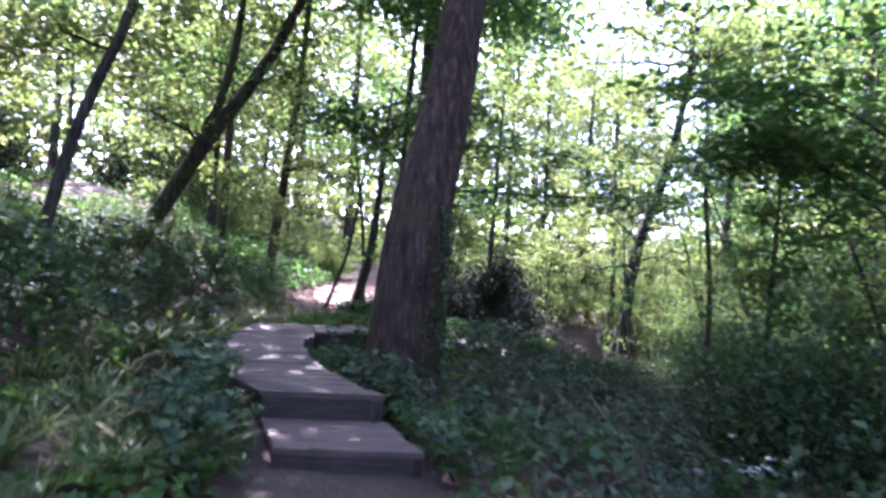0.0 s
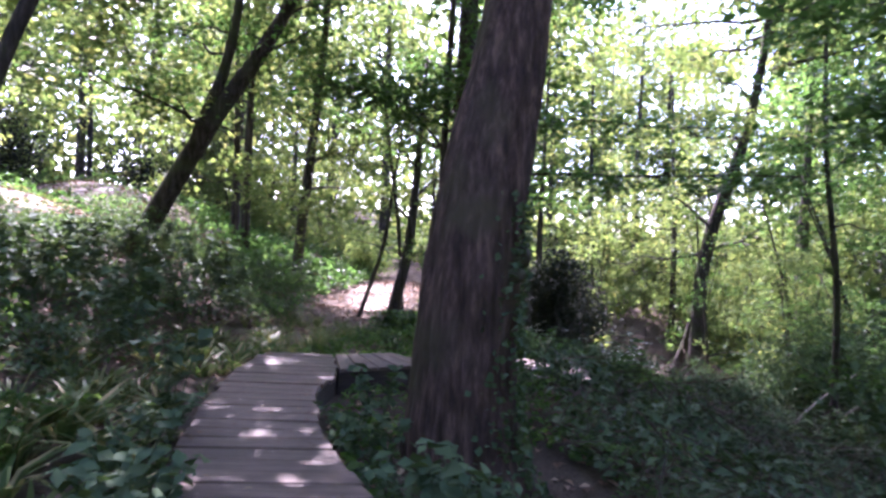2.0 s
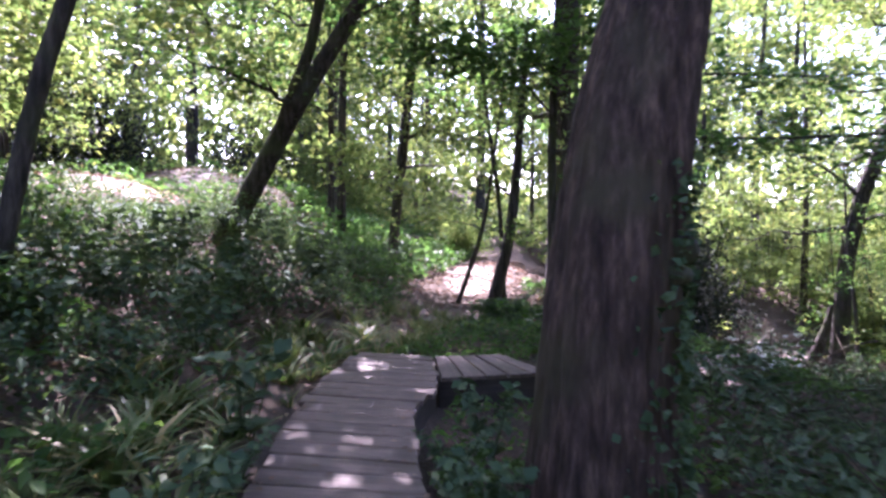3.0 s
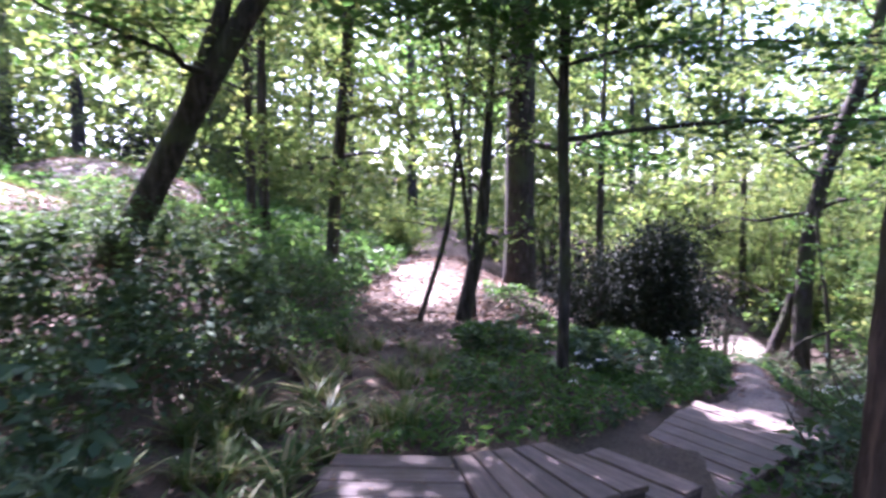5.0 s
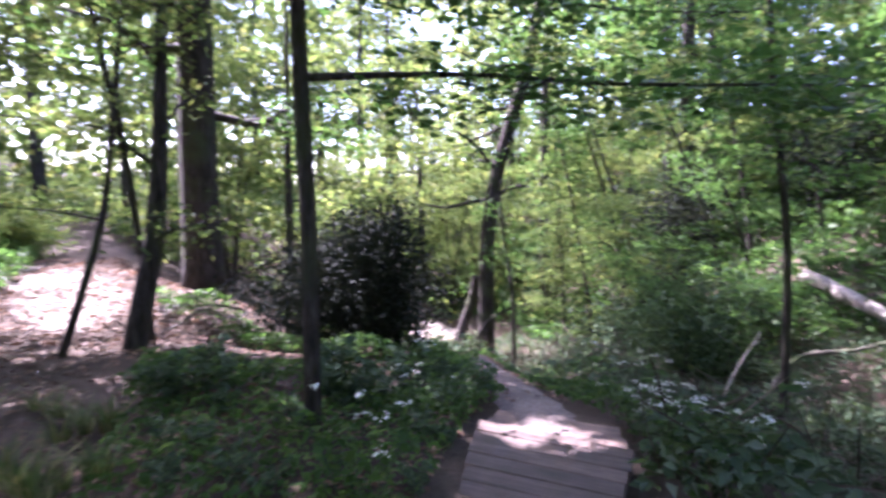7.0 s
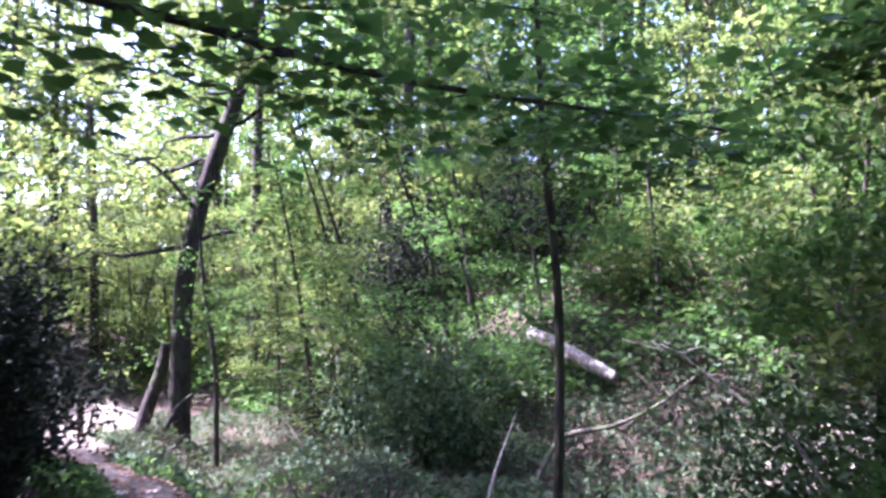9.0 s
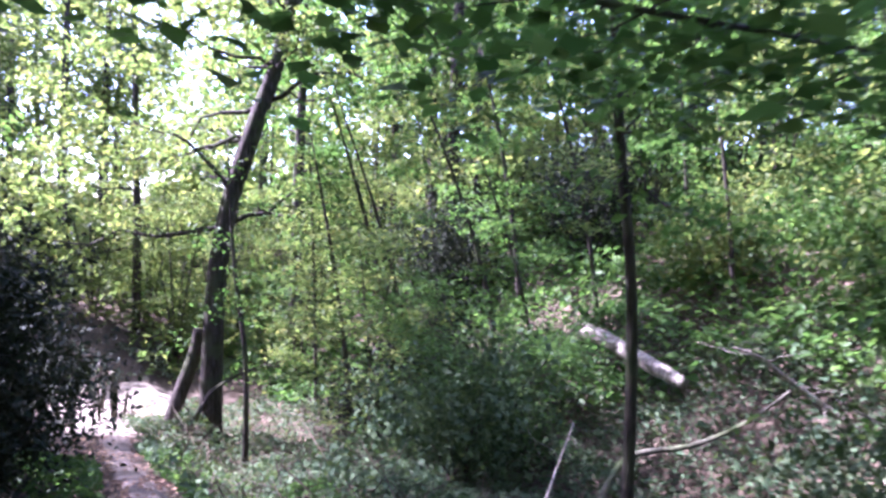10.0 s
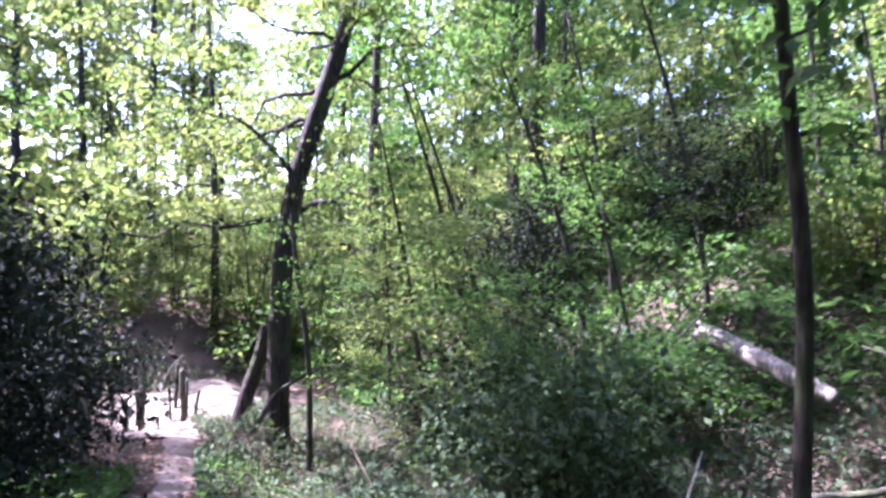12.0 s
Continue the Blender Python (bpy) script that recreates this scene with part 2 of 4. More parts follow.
def leaf_cloud(name, centres, size, flat=0.5, aspect=0.55, fold=0.18, droop=0.0, spread=0.35):
    """One small folded blade at every centre. flat: 1 lies level, 0 turns every way."""
    c = np.asarray(centres, dtype=float)
    n = len(c)
    s = size * np.clip(1 + spread * rng.normal(size=n), 0.4, 2.2) if np.isscalar(size) else np.asarray(size)
    nrm = rng.normal(size=(n, 3))
    nrm /= np.linalg.norm(nrm, axis=1)[:, None]
    nrm = nrm * (1 - flat) + np.array([0, 0, 1.0]) * flat
    nrm /= np.linalg.norm(nrm, axis=1)[:, None] + 1e-9
    d = rng.normal(size=(n, 3))
    d -= np.sum(d * nrm, axis=1)[:, None] * nrm
    d /= np.linalg.norm(d, axis=1)[:, None] + 1e-9
    d[:, 2] -= droop
    w = np.cross(nrm, d)
    L, W = (s * 0.5)[:, None], (s * 0.5 * aspect)[:, None]
    up = nrm * (s * fold)[:, None]
    v = np.stack([c - d * L, c + w * W + up - d * L * 0.12, c + d * L, c - w * W + up - d * L * 0.12], 1).reshape(-1, 3)
    i = np.arange(n)[:, None] * 4
    f = np.vstack([i + np.array([[0, 1, 2]]), i + np.array([[0, 2, 3]])])
    return mesh_from(name, v, f)


def clusters(centres, per, radius, squash=0.6):
    """Points gathered in loose sprays about the centres."""
    c = np.asarray(centres, dtype=float)
    o = rng.normal(size=(len(c), per, 3)) * radius * 0.5
    o[:, :, 2] *= squash
    return (c[:, None, :] + o).reshape(-1, 3)


# ---- ground ----
def table(v, xs, ys):
    return np.interp(v, xs, ys)


def soft(v, k=0.35):
    """max(v, 0), rounded."""
    return 0.5 * (v + np.sqrt(v * v + k * k))


def path_x(y):
    return table(y, [-6, 4, 8, 10.6, 14.3, 17.7, 21.5, 24.5, 30, 60], [0.0, -0.9, -1.2, 1.0, 2.3, 3.4, 4.7, 5.5, 7.0, 12.0])


def ground_z(x, y):
    x, y = np.asarray(x, dtype=float), np.asarray(y, dtype=float)
    along = table(y, [-40, 0, 5, 8.5, 11, 14.3, 17.7, 21.5, 24.5, 28.0, 31.0, 45, 90], [-0.3, 0.0, 0.02, 0.02, -0.16, -0.58, -1.45, -2.38, -2.85, -2.95, -1.3, 0.2, 4.0])
    px = path_x(y)
    # to the left of the path: up to a shelf, then up the bank
    shelf = table(y, [-40, 0, 8, 16, 25, 40, 90], [-0.3, 0.02, 0.15, 0.05, 0.35, 2.0, 6.0])
    rise = np.minimum(table(y, [9.5, 12.0, 15.0, 17.5], [0.42, 0.2, 0.2, 0.42]) * soft(px - 0.75 - x), np.maximum(shelf - along, 0.0))
    edge = table(y, [-10, 0, 5, 9, 14, 20, 40], [-1.5, -1.7, -2.3, -3.3, -3.7, -4.6, -9.0])
    bank = 0.42 * soft(edge - x, 0.6)
    bank = 2.35 * (1 - np.exp(-bank / 2.35)) + 0.05 * soft(edge - x - 6)
    # to the right: down into the gully, then up the far side
    brow = px + table(y, [-10, 3, 8, 10, 14, 24, 40], [0.9, 0.9, 1.9, 0.6, 0.75, 1.2, 2.0])
    floor = table(y, [-10, 5, 12, 20, 26, 40], [-2.3, -2.4, -2.6, -3.1, -3.2, -2.0])
    depth = np.minimum(0.0, floor - along)
    fall = np.maximum(-0.42 * soft(x - brow, 0.5) + 0.08, depth)
    far = 0.72 * soft(x - brow - 4.6, 1.2)
    far = 11.0 * (1 - np.exp(-far / 11.0))
    z = along + rise + bank + np.minimum(fall, 0.0) + far
    z = z + 0.75 * np.exp(-((x + 10.2) / 2.6) ** 2 - ((y - 13.8) / 3.0) ** 2)
    z = z - 0.42 * np.exp(-((x - px - 0.95) / 0.62) ** 2 - ((y - 14.2) / 3.4) ** 2)
    z = z - 0.5 * np.exp(-((x - px - 1.7) / 1.3) ** 2 - ((y - 18.6) / 3.3) ** 2)
    z = z + 1.35 * np.exp(-((x + 12.0) / 3.2) ** 2 - ((y - 20.6) / 3.2) ** 2)
    z = z + 0.32 * np.exp(-((x + 6.0) / 1.9) ** 2 - ((y - 11.6) / 2.4) ** 2)
    z = z - 0.3 * np.exp(-((x - 0.35) / 0.75) ** 2 - ((y - 5.9) / 1.0) ** 2)
    z = z + 0.06 * np.sin(1.3 * x + 0.7 * y) * np.cos(0.9 * y - 0.5 * x) + 0.03 * np.sin(3.1 * x - 1.7 * y)
    return z


def gz(x, y):
    return float(ground_z(x, y))


def axis_steps(a, b, step, far):
    inner = np.arange(a, b, step)
    out, d, v = [], step, b
    while v < far:
        out.append(v)
        d *= 1.35
        v += d
    left, d, v = [], step, a - step
    while v > -far:
        left.append(v)
        d *= 1.35
        v -= d
    return np.concatenate([np.array(left[::-1]), inner, np.array(out)])


gx, gy = axis_steps(-14.0, 22.0, 0.3, 600.0), axis_steps(-5.0, 36.0, 0.3, 600.0)
GX, GY = np.meshgrid(gx, gy, indexing="ij")
GZ = ground_z(GX, GY) + 0.02 * rng.normal(size=GX.shape) * (np.abs(GX) < 25)
gi, gj = np.meshgrid(np.arange(len(gx) - 1), np.arange(len(gy) - 1), indexing="ij")
ny = len(gy)
gf = np.stack([gi * ny + gj, (gi + 1) * ny + gj, (gi + 1) * ny + gj + 1, gi * ny + gj + 1], -1).reshape(-1, 4)
ground = part("ground", mesh_from("ground", np.stack([GX, GY, GZ], -1).reshape(-1, 3), gf), M_SOIL, smooth=True)
tagged(ground, "dark brown woodland soil sloping into a gully", "ground", kind="structure")


def ribbon(name, line, width, lift, mat, label, cross=7):
    """A trodden strip that lies on the ground."""
    c = smooth_line(line, 60)
    t = np.gradient(c, axis=0)
    t /= np.linalg.norm(t, axis=1)[:, None]
    nrm = np.stack([-t[:, 1], t[:, 0]], 1)
    u = np.linspace(-1, 1, cross)
    w = np.interp(np.linspace(0, 1, 60), np.linspace(0, 1, len(width)), width)[:, None] * (1 + 0.12 * rng.normal(size=(60, cross)) * (np.abs(u) > 0.9))
    p = c[:, None, :] + nrm[:, None, :] * (u[None, :] * w / 2)[:, :, None]
    z = ground_z(p[..., 0], p[..., 1]) + lift - 0.05 * np.abs(u[None, :]) ** 4
    v = np.concatenate([p, z[..., None]], -1).reshape(-1, 3)
    i, j = np.meshgrid(np.arange(59), np.arange(cross - 1), indexing="ij")
    f = np.stack([i * cross + j, i * cross + j + 1, (i + 1) * cross + j + 1, (i + 1) * cross + j], -1).reshape(-1, 4)
    ob = part(name, mesh_from(name, v, f), mat, smooth=True)
    return tagged(ob, label, "path", kind="structure")


ribbon("path_lower", [(0.9, 10.5), (1.5, 12.2), (2.3, 14.3), (3.4, 17.7), (4.7, 21.5), (5.4, 23.8), (6.0, 25.8)], [0.75, 0.5, 0.4, 0.42, 0.6, 1.0, 1.4], 0.05, M_PATH, "trodden brown earth path running downhill")
ribbon("path_start", [(0.2, -5), (0.0, -2), (-0.3, 1.5), (-0.6, 3.75)], [1.4, 1.2, 1.0], 0.035, M_SOIL, "trodden earth path leading to the steps")
ribbon("path_side", [(-1.9, 2.2), (-2.1, 4.2), (-2.55, 6.2), (-3.0, 8.2), (-2.85, 10.5), (-2.85, 12.5), (-2.95, 15.5), (-3.3, 19), (-4.0, 24)], [0.5, 0.5, 0.5, 0.55, 0.7, 1.0, 1.4], 0.035, M_SOIL, "narrow earth track strewn with dead leaves")

# strips of sunlit ground, their brightness partly painted by the pale material
ribbon("clearing_lower", [(4.5, 21.9), (5.2, 23.6), (6.2, 25.6), (7.6, 27.4)], [1.2, 2.6, 3.2, 2.2], 0.07, M_SUN_PALE, "ground in a sunny opening by the path, paled for the sun")
ribbon("litter_slope", [(-2.9, 15.9), (-3.0, 17.6), (-3.4, 19.6), (-4.2, 22.0), (-5.0, 24.5)], [0.5, 1.5, 2.2, 2.4, 1.2], 0.05, M_SUN_PALE, "dry leaf litter on a sunlit rise, paled for the sun")
ribbon("gully_clearing", [(7.5, 10.3), (7.9, 9.8), (8.2, 9.3), (8.5, 8.8), (8.7, 8.3)], [0.3, 0.9, 1.2, 1.0, 0.4], 0.05, M_SUN_PALE, "dry leaf litter on the gully side, paled for the sun")
ribbon("clearing", [(-10.6, 12.2), (-9.6, 13.6), (-9.7, 15.6), (-10.6, 17.8), (-11.5, 19.8), (-12.4, 21.8)], [1.2, 2.4, 2.4, 2.8, 3.6, 2.2], 0.04, M_SUN_PALE, "dry chips and grass in a sunny clearing, paled for the sun")


# ---- boardwalk ----
def board(parent, name, a, b, c, d, top, thick, mat, label=""):
    """A plank with corners a, b (one long edge) and d, c (the other); its own x axis runs along it."""
    a, b, c, d = (Vector((*p, 0)) for p in (a, b, c, d))
    o = (a + b + c + d) / 4
    x = ((b - a) + (c - d)).normalized()
    m = Matrix.Rotation(math.atan2(x.y, x.x), 4, "Z")
    inv = m.inverted()
    q = [inv @ (p - o) for p in (a, b, c, d)]
    bm = bmesh.new()
    low = [bm.verts.new((p.x, p.y, -thick)) for p in q]
    mid = [bm.verts.new((p.x, p.y, -0.005)) for p in q]
    cen = sum(q, Vector()) / 4
    hi = [bm.verts.new((p.x - (p.x - cen.x) / max(abs(p.x - cen.x), 1e-3) * 0.005, p.y - (p.y - cen.y) / max(abs(p.y - cen.y), 1e-3) * 0.005, 0)) for p in q]
    bm.faces.new(hi)
    bm.faces.new(low[::-1])
    for i in range(4):
        j = (i + 1) % 4
        bm.faces.new((low[i], low[j], mid[j], mid[i]))
        bm.faces.new((mid[i], mid[j], hi[j], hi[i]))
    bmesh.ops.recalc_face_normals(bm, faces=bm.faces)
    ob = part(name, bm, mat, parent, label)
    ob.matrix_local = Matrix.Translation((o.x, o.y, top)) @ m @ pose(0, 0, 0, rng.normal() * 0.25, rng.normal() * 0.15, 0)
    return ob


def deck(name, left, right, top, label, pitch=0.19, skirt=0.19, gap=0.012, front=True, sides=True):
    """Planks laid across between two edge lines, on dark side beams."""
    thing = empty(name, (0, 0, 0), label, "boardwalk", kind="structure")
    le, ri = np.array(left, dtype=float), np.array(right, dtype=float)

    def along(line, u):
        s = np.concatenate([[0], np.cumsum(np.linalg.norm(np.diff(line, axis=0), axis=1))])
        return np.array([np.interp(u * s[-1], s, line[:, k]) for k in (0, 1)])

    length = 0.5 * (np.linalg.norm(np.diff(le, axis=0), axis=1).sum() + np.linalg.norm(np.diff(ri, axis=0), axis=1).sum())
    n = max(2, round(length / pitch))
    for i in range(n):
        u0, u1 = i / n + gap / length / 2, (i + 1) / n - gap / length / 2
        jl, jr = rng.normal() * 0.012, rng.normal() * 0.012
        l0, l1, r0, r1 = along(le, u0), along(le, u1), along(ri, u0), along(ri, u1)
        d = (r0 - l0) / np.linalg.norm(r0 - l0)
        board(thing, "plank", l0 + d * jl, r0 + d * jr, r1 + d * jr, l1 + d * jl, top + rng.normal() * 0.0025, 0.035, M_DECK)

    def beam(nm, p, q, inset):
        p, q = np.array(p, dtype=float), np.array(q, dtype=float)
        d = (q - p) / np.linalg.norm(q - p)
        nn = np.array([-d[1], d[0]])
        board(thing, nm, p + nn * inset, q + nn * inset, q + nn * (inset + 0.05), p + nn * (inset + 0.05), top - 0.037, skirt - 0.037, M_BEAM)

    if sides:
        for i in range(len(le) - 1):
            beam("side_beam", le[i], le[i + 1], -0.07)
        for i in range(len(ri) - 1):
            beam("side_beam", ri[i], ri[i + 1], 0.02)
    if front:
        board(thing, "riser", le[0], ri[0], ri[0] + (le[0] - ri[0]) * 0 + np.array([0.004, 0.045]), le[0] + np.array([0.004, 0.045]), top - 0.037, skirt - 0.037, M_BEAM, "dark riser board")
    return thing


deck("boardwalk_step", [(-1.01, 3.67), (-1.27, 4.34)], [(-0.11, 3.76), (-0.42, 4.43)], 0.19, "weathered grey-brown plank step with a dark riser", 0.2)
deck("boardwalk_upper", [(-1.27, 4.32), (-1.6, 4.7), (-1.98, 5.4), (-2.3, 6.4), (-2.56, 7.6), (-2.6, 8.56)], [(-0.44, 4.41), (-0.82, 4.95), (-1.06, 5.4), (-1.33, 6.0), (-1.56, 6.75), (-1.63, 7.75), (-1.86, 8.55)], 0.38, "weathered grey-brown plank boardwalk curving through the wood", 0.19, 0.3)
deck("boardwalk_corner", [(-1.86, 8.55), (-1.26, 8.82)], [(-1.62, 7.78), (-0.76, 8.23)], 0.383, "weathered plank platform where the boardwalk turns", 0.16, 0.26, front=False)
deck("boardwalk_drop", [(-1.26, 8.82), (-0.86, 9.2)], [(-0.76, 8.23), (-0.33, 8.6)], 0.21, "plank step going down beside the boardwalk turn", 0.2, 0.24)
deck("boardwalk_lower", [(-0.86, 9.2), (0.35, 10.85)], [(-0.33, 8.6), (0.98, 9.86)], 0.05, "lower plank boardwalk with sunlit end", 0.19, 0.25)
deck("boardwalk_end", [(0.36, 10.87), (0.78, 11.3)], [(1.0, 9.88), (1.45, 10.45)], -0.09, "last low plank step onto the earth path", 0.2, 0.16)


# ---- trees ----
GLADES = ((-9.6, 13.2, 2.0, 1.9), (-9.0, 16.0, 2.4, 1.2), (6.1, 25.0, -2.4, 2.0), (-3.3, 19.0, 0.2, 1.9), (0.75, 10.4, 0.0, 0.45), (5.6, 22.0, -2.2, 0.9), (6.6, 21.6, -2.6, 1.1), (14.0, 11.5, 3.0, 2.2), (-11.5, 19.6, 2.9, 2.0), (7.4, 30.8, 0.5, 2.2), (-4.6, 25.0, 0.6, 2.6), (0.0, 31.0, -0.8, 2.8), (9.5, 33.5, 0.5, 2.6), (12.5, 17.2, 1.6, 1.5), (10.3, 14.6, 0.0, 1.0), (8.2, 9.3, -1.0, 0.7))  # x, y, z, half-width


def in_glade(p):
    """Where the canopy is open towards the sun, above the glades."""
    p = np.atleast_2d(np.asarray(p, dtype=float))
    way = np.array(sun_way)
    hit = np.zeros(len(p), dtype=bool)
    for x, y, z, r in GLADES:
        d = p - np.array((x, y, z))
        s = d @ way
        hit |= (s > 0.8) & (np.linalg.norm(d - s[:, None] * way, axis=1) < r)
    return hit


def blocks_glade(x, y, h):
    z = gz(x, y)
    w = 1.9 if h < 7 else 1.3 if h < 14 else 2.8
    return any(in_glade([(x + dx * w, y + dy * w, z + h * k) for k in (0.25, 0.45, 0.6, 0.8, 1.0, 1.25) for dx, dy in ((0, 0), (1, 0), (-1, 0), (0, 1), (0, -1))]))


def limb_points(start, az, length, rise, n=7, sag=0.0):
    a = radians(az)
    u = np.linspace(0, 1, n)
    x = u * length * math.cos(radians(rise))
    p = np.stack([np.cos(a) * x, np.sin(a) * x, u * length * math.sin(radians(rise)) - sag * length * u * u], 1)
    p[1:-1] += rng.normal(size=(n - 2, 3)) * length * 0.03
    return np.asarray(start) + p


def grow(stems, limbs, low, reach, rise, leaves, size, squash=0.55, twigs=3, spray=0.5, segs=7, limb_r=0.35, flat=0.5, seed=1, high=None, at=None):
    """Wood and leaves of a tree whose stems are (line, radii); limbs start above the share low of each stem."""
    global rng
    keep, rng = rng, np.random.default_rng(seed)
    wood, tips, crown_tips = Tubes(), [], []
    for line, radii in stems:
        fine = smooth_line(line, 14)
        wood.add(fine, radii, segs + 2, 0.02)
        for k in range(limbs):
            u = low + (1 - low) * (k + rng.random()) / limbs
            i = min(13, int(u * 13))
            r = float(np.interp(u, np.linspace(0, 1, len(radii)), radii))
            L = reach * (0.6 + 0.6 * rng.random()) * (1.15 - 0.6 * u)
            az = rng.random() * 360
            lp = limb_points(fine[i], az, L, rise + rng.normal() * 14, sag=0.12)
            wood.add(lp, [r * limb_r, r * limb_r * 0.15], 5)
            for w in range(twigs):
                j = 2 + int(rng.integers(0, 5))
                tp = limb_points(lp[j], az + rng.normal() * 55, L * 0.45, rise * 0.5 + rng.normal() * 18, 5, 0.2)
                wood.add(tp, [r * limb_r * 0.4, 0.004], 4)
                tips += [tp[-1], tp[2]]
            tips += [lp[-1], lp[4]]
        tips.append(fine[-1])
    # high: crown leaves mostly above the view, added to shade the ground below
    if high:
        line, radii = stems[0]
        top = np.asarray(line[-1], dtype=float)
        for k in range(high[0]):
            L = high[2] * (0.5 + 0.6 * rng.random())
            s = top - np.array([0, 0, high[3] * rng.random()])
            lp = limb_points(s, k * 137.5, L, 10 + rng.normal() * 12, sag=0.05)
            wood.add(lp, [0.07, 0.01], 5)
            crown_tips += [lp[-1], lp[4], lp[2], lp[5] + rng.normal(size=3) * 0.6]
    tips = np.array(tips)
    per = max(4, leaves // len(tips))
    pts = clusters(tips, per, spray, squash)
    sizes = size * np.clip(1 + 0.3 * rng.normal(size=len(pts)), 0.45, 2.0)
    if high:
        more = clusters(crown_tips, high[1] // len(crown_tips), 1.5, 0.45)
        if at is not None:
            more = more[~in_glade(more + np.array([at[0], at[1], gz(*at)]))]
        pts = np.vstack([pts, more])
        sizes = np.concatenate([sizes, np.clip(rng.normal(size=len(more)) * 0.05 + 0.21, 0.1, 0.35)])
    trunk, crown = wood.mesh("trunk"), leaf_cloud("crown", pts, sizes, flat)
    rng = keep
    return trunk, crown


def tree(place, meshes, bark, leaf, label, name="tree", group="", category="tree", turn=0.0, sink=0.08):
    x, y = place[:2]
    z = place[2] if len(place) > 2 else gz(x, y)
    thing = empty(name, (x, y, z - sink), label, category, group)
    thing.rotation_euler = (0, 0, radians(turn))
    part("trunk", meshes[0], bark, thing)
    if meshes[1] is not None:
        part("crown", meshes[1], leaf, thing)
    return thing


def stems_of(n, height, spread, r):
    out = []
    for k in range(n):
        a = 2 * math.pi * (k + 0.3 * rng.random()) / max(n, 1)
        s = spread * (0.6 + 0.6 * rng.random()) if n > 1 else spread * 0.3
        h = height * (0.75 + 0.4 * rng.random())
        c, q = math.cos(a), math.sin(a)
        out.append(([(0.06 * c, 0.06 * q, 0), (0.2 * s * c, 0.2 * s * q, h * 0.3), (0.5 * s * c, 0.5 * s * q, h * 0.62), (s * c, s * q, h)], [r, r * 0.8, r * 0.5, r * 0.18]))
    return out


# the great tree beside the boardwalk
def big_flute(u, a):
    foot = np.exp(-u * 16)
    return 1 + foot * (0.28 + 0.3 * np.cos(5 * a + 0.6) + 0.14 * np.cos(3 * a + 2)) + 0.03 * np.cos(7 * a + 5 * u)


def big_tree():
    x, y = -0.36, 6.32
    z = gz(x, y)
    thing = empty("great_tree", (x, y, z - 0.22), "huge red-brown furrowed trunk leaning beside the boardwalk", "tree")
    wood = Tubes()
    line = smooth_line([(-0.02, 0.03, 0), (-0.05, 0.0, 0.6), (-0.02, 0.02, 1.5), (0.06, 0.13, 2.3), (0.21, 0.33, 3.2), (0.36, 0.6, 4.6), (0.5, 0.9, 7), (0.6, 1.2, 12), (0.6, 1.3, 17)], 150)
    radii = np.interp(np.linspace(0, 17, 150), [0, 0.5, 1.5, 2.3, 3.2, 7, 12, 17], [0.5, 0.43, 0.38, 0.368, 0.34, 0.3, 0.2, 0.06])
    segs = 96
    ang = np.linspace(0, 2 * np.pi, segs, endpoint=False)
    ridge = np.zeros((150, segs))
    for k in range(150):
        for j in range(segs):
            h = line[k][2]
            p = Vector((math.cos(ang[j]) * 5.5, math.sin(ang[j]) * 5.5, h * 1.6))
            ridge[k, j] = abs(noise.noise(p * 1.3)) * 1.3 + 0.5 * abs(noise.noise(p * 2.9 + Vector((3, 1, 7))))
    wood.add(line, radii, segs, 0.0, lambda u, a: big_flute(u, a) * (1 + 0.115 * (0.45 - np.clip(ridge, 0, 0.9))))
    part("trunk", wood.mesh("trunk"), M_BARK_BIG, thing)
    for h, az, r in ((1.72, -20, 0.085), (1.58, -30, 0.06)):
        knot = Tubes()
        i = int(np.argmin(np.abs(line[:, 2] - h)))
        d = np.array([math.cos(radians(az)), math.sin(radians(az)), 0.15])
        knot.add(smooth_line([line[i] + d * radii[i] * 0.8, line[i] + d * (radii[i] + 0.03), line[i] + d * (radii[i] + 0.075)], 6), [r, r * 0.95, r * 0.5], 12, 0.06)
        part("knot", knot.mesh("knot"), M_BARK, thing, "dark broken branch knot")
    limbs = Tubes()
    tips = []
    for k in range(16):
        h = 7 + 9 * k / 16
        i = int(np.argmin(np.abs(line[:, 2] - h)))
        L = 4.6 * (1.2 - 0.04 * k) * (0.7 + 0.4 * rng.random())
        lp = limb_points(line[i], k * 137.5, L, 24, sag=0.1)
        limbs.add(lp, [0.11, 0.015], 7)
        tips += [lp[-1], lp[4], lp[5], lp[3] + np.array([0.4, 0.3, 0.3]), lp[5] + rng.normal(size=3) * 0.7]
    part("limb", limbs.mesh("limb"), M_BARK, thing)
    part("crown", leaf_cloud("crown", clusters(tips, 48, 1.5, 0.5), 0.2, 0.55), M_LEAF_MID, thing)
    ivy = []
    for k in range(700):
        h = rng.random() ** 1.5 * 2.2
        i = int(np.argmin(np.abs(line[:, 2] - h)))
        a = radians(-25 + rng.normal() * 22 - 6 * math.sin(h * 3))
        r = radii[i] * (1.05 + 0.35 * math.exp(-h * 3)) + 0.02 + 0.03 * rng.random()
        ivy.append(line[i] + np.array([math.cos(a) * r, math.sin(a) * r, 0]))
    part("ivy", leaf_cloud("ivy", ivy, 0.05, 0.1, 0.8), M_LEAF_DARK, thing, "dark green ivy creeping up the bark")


big_tree()

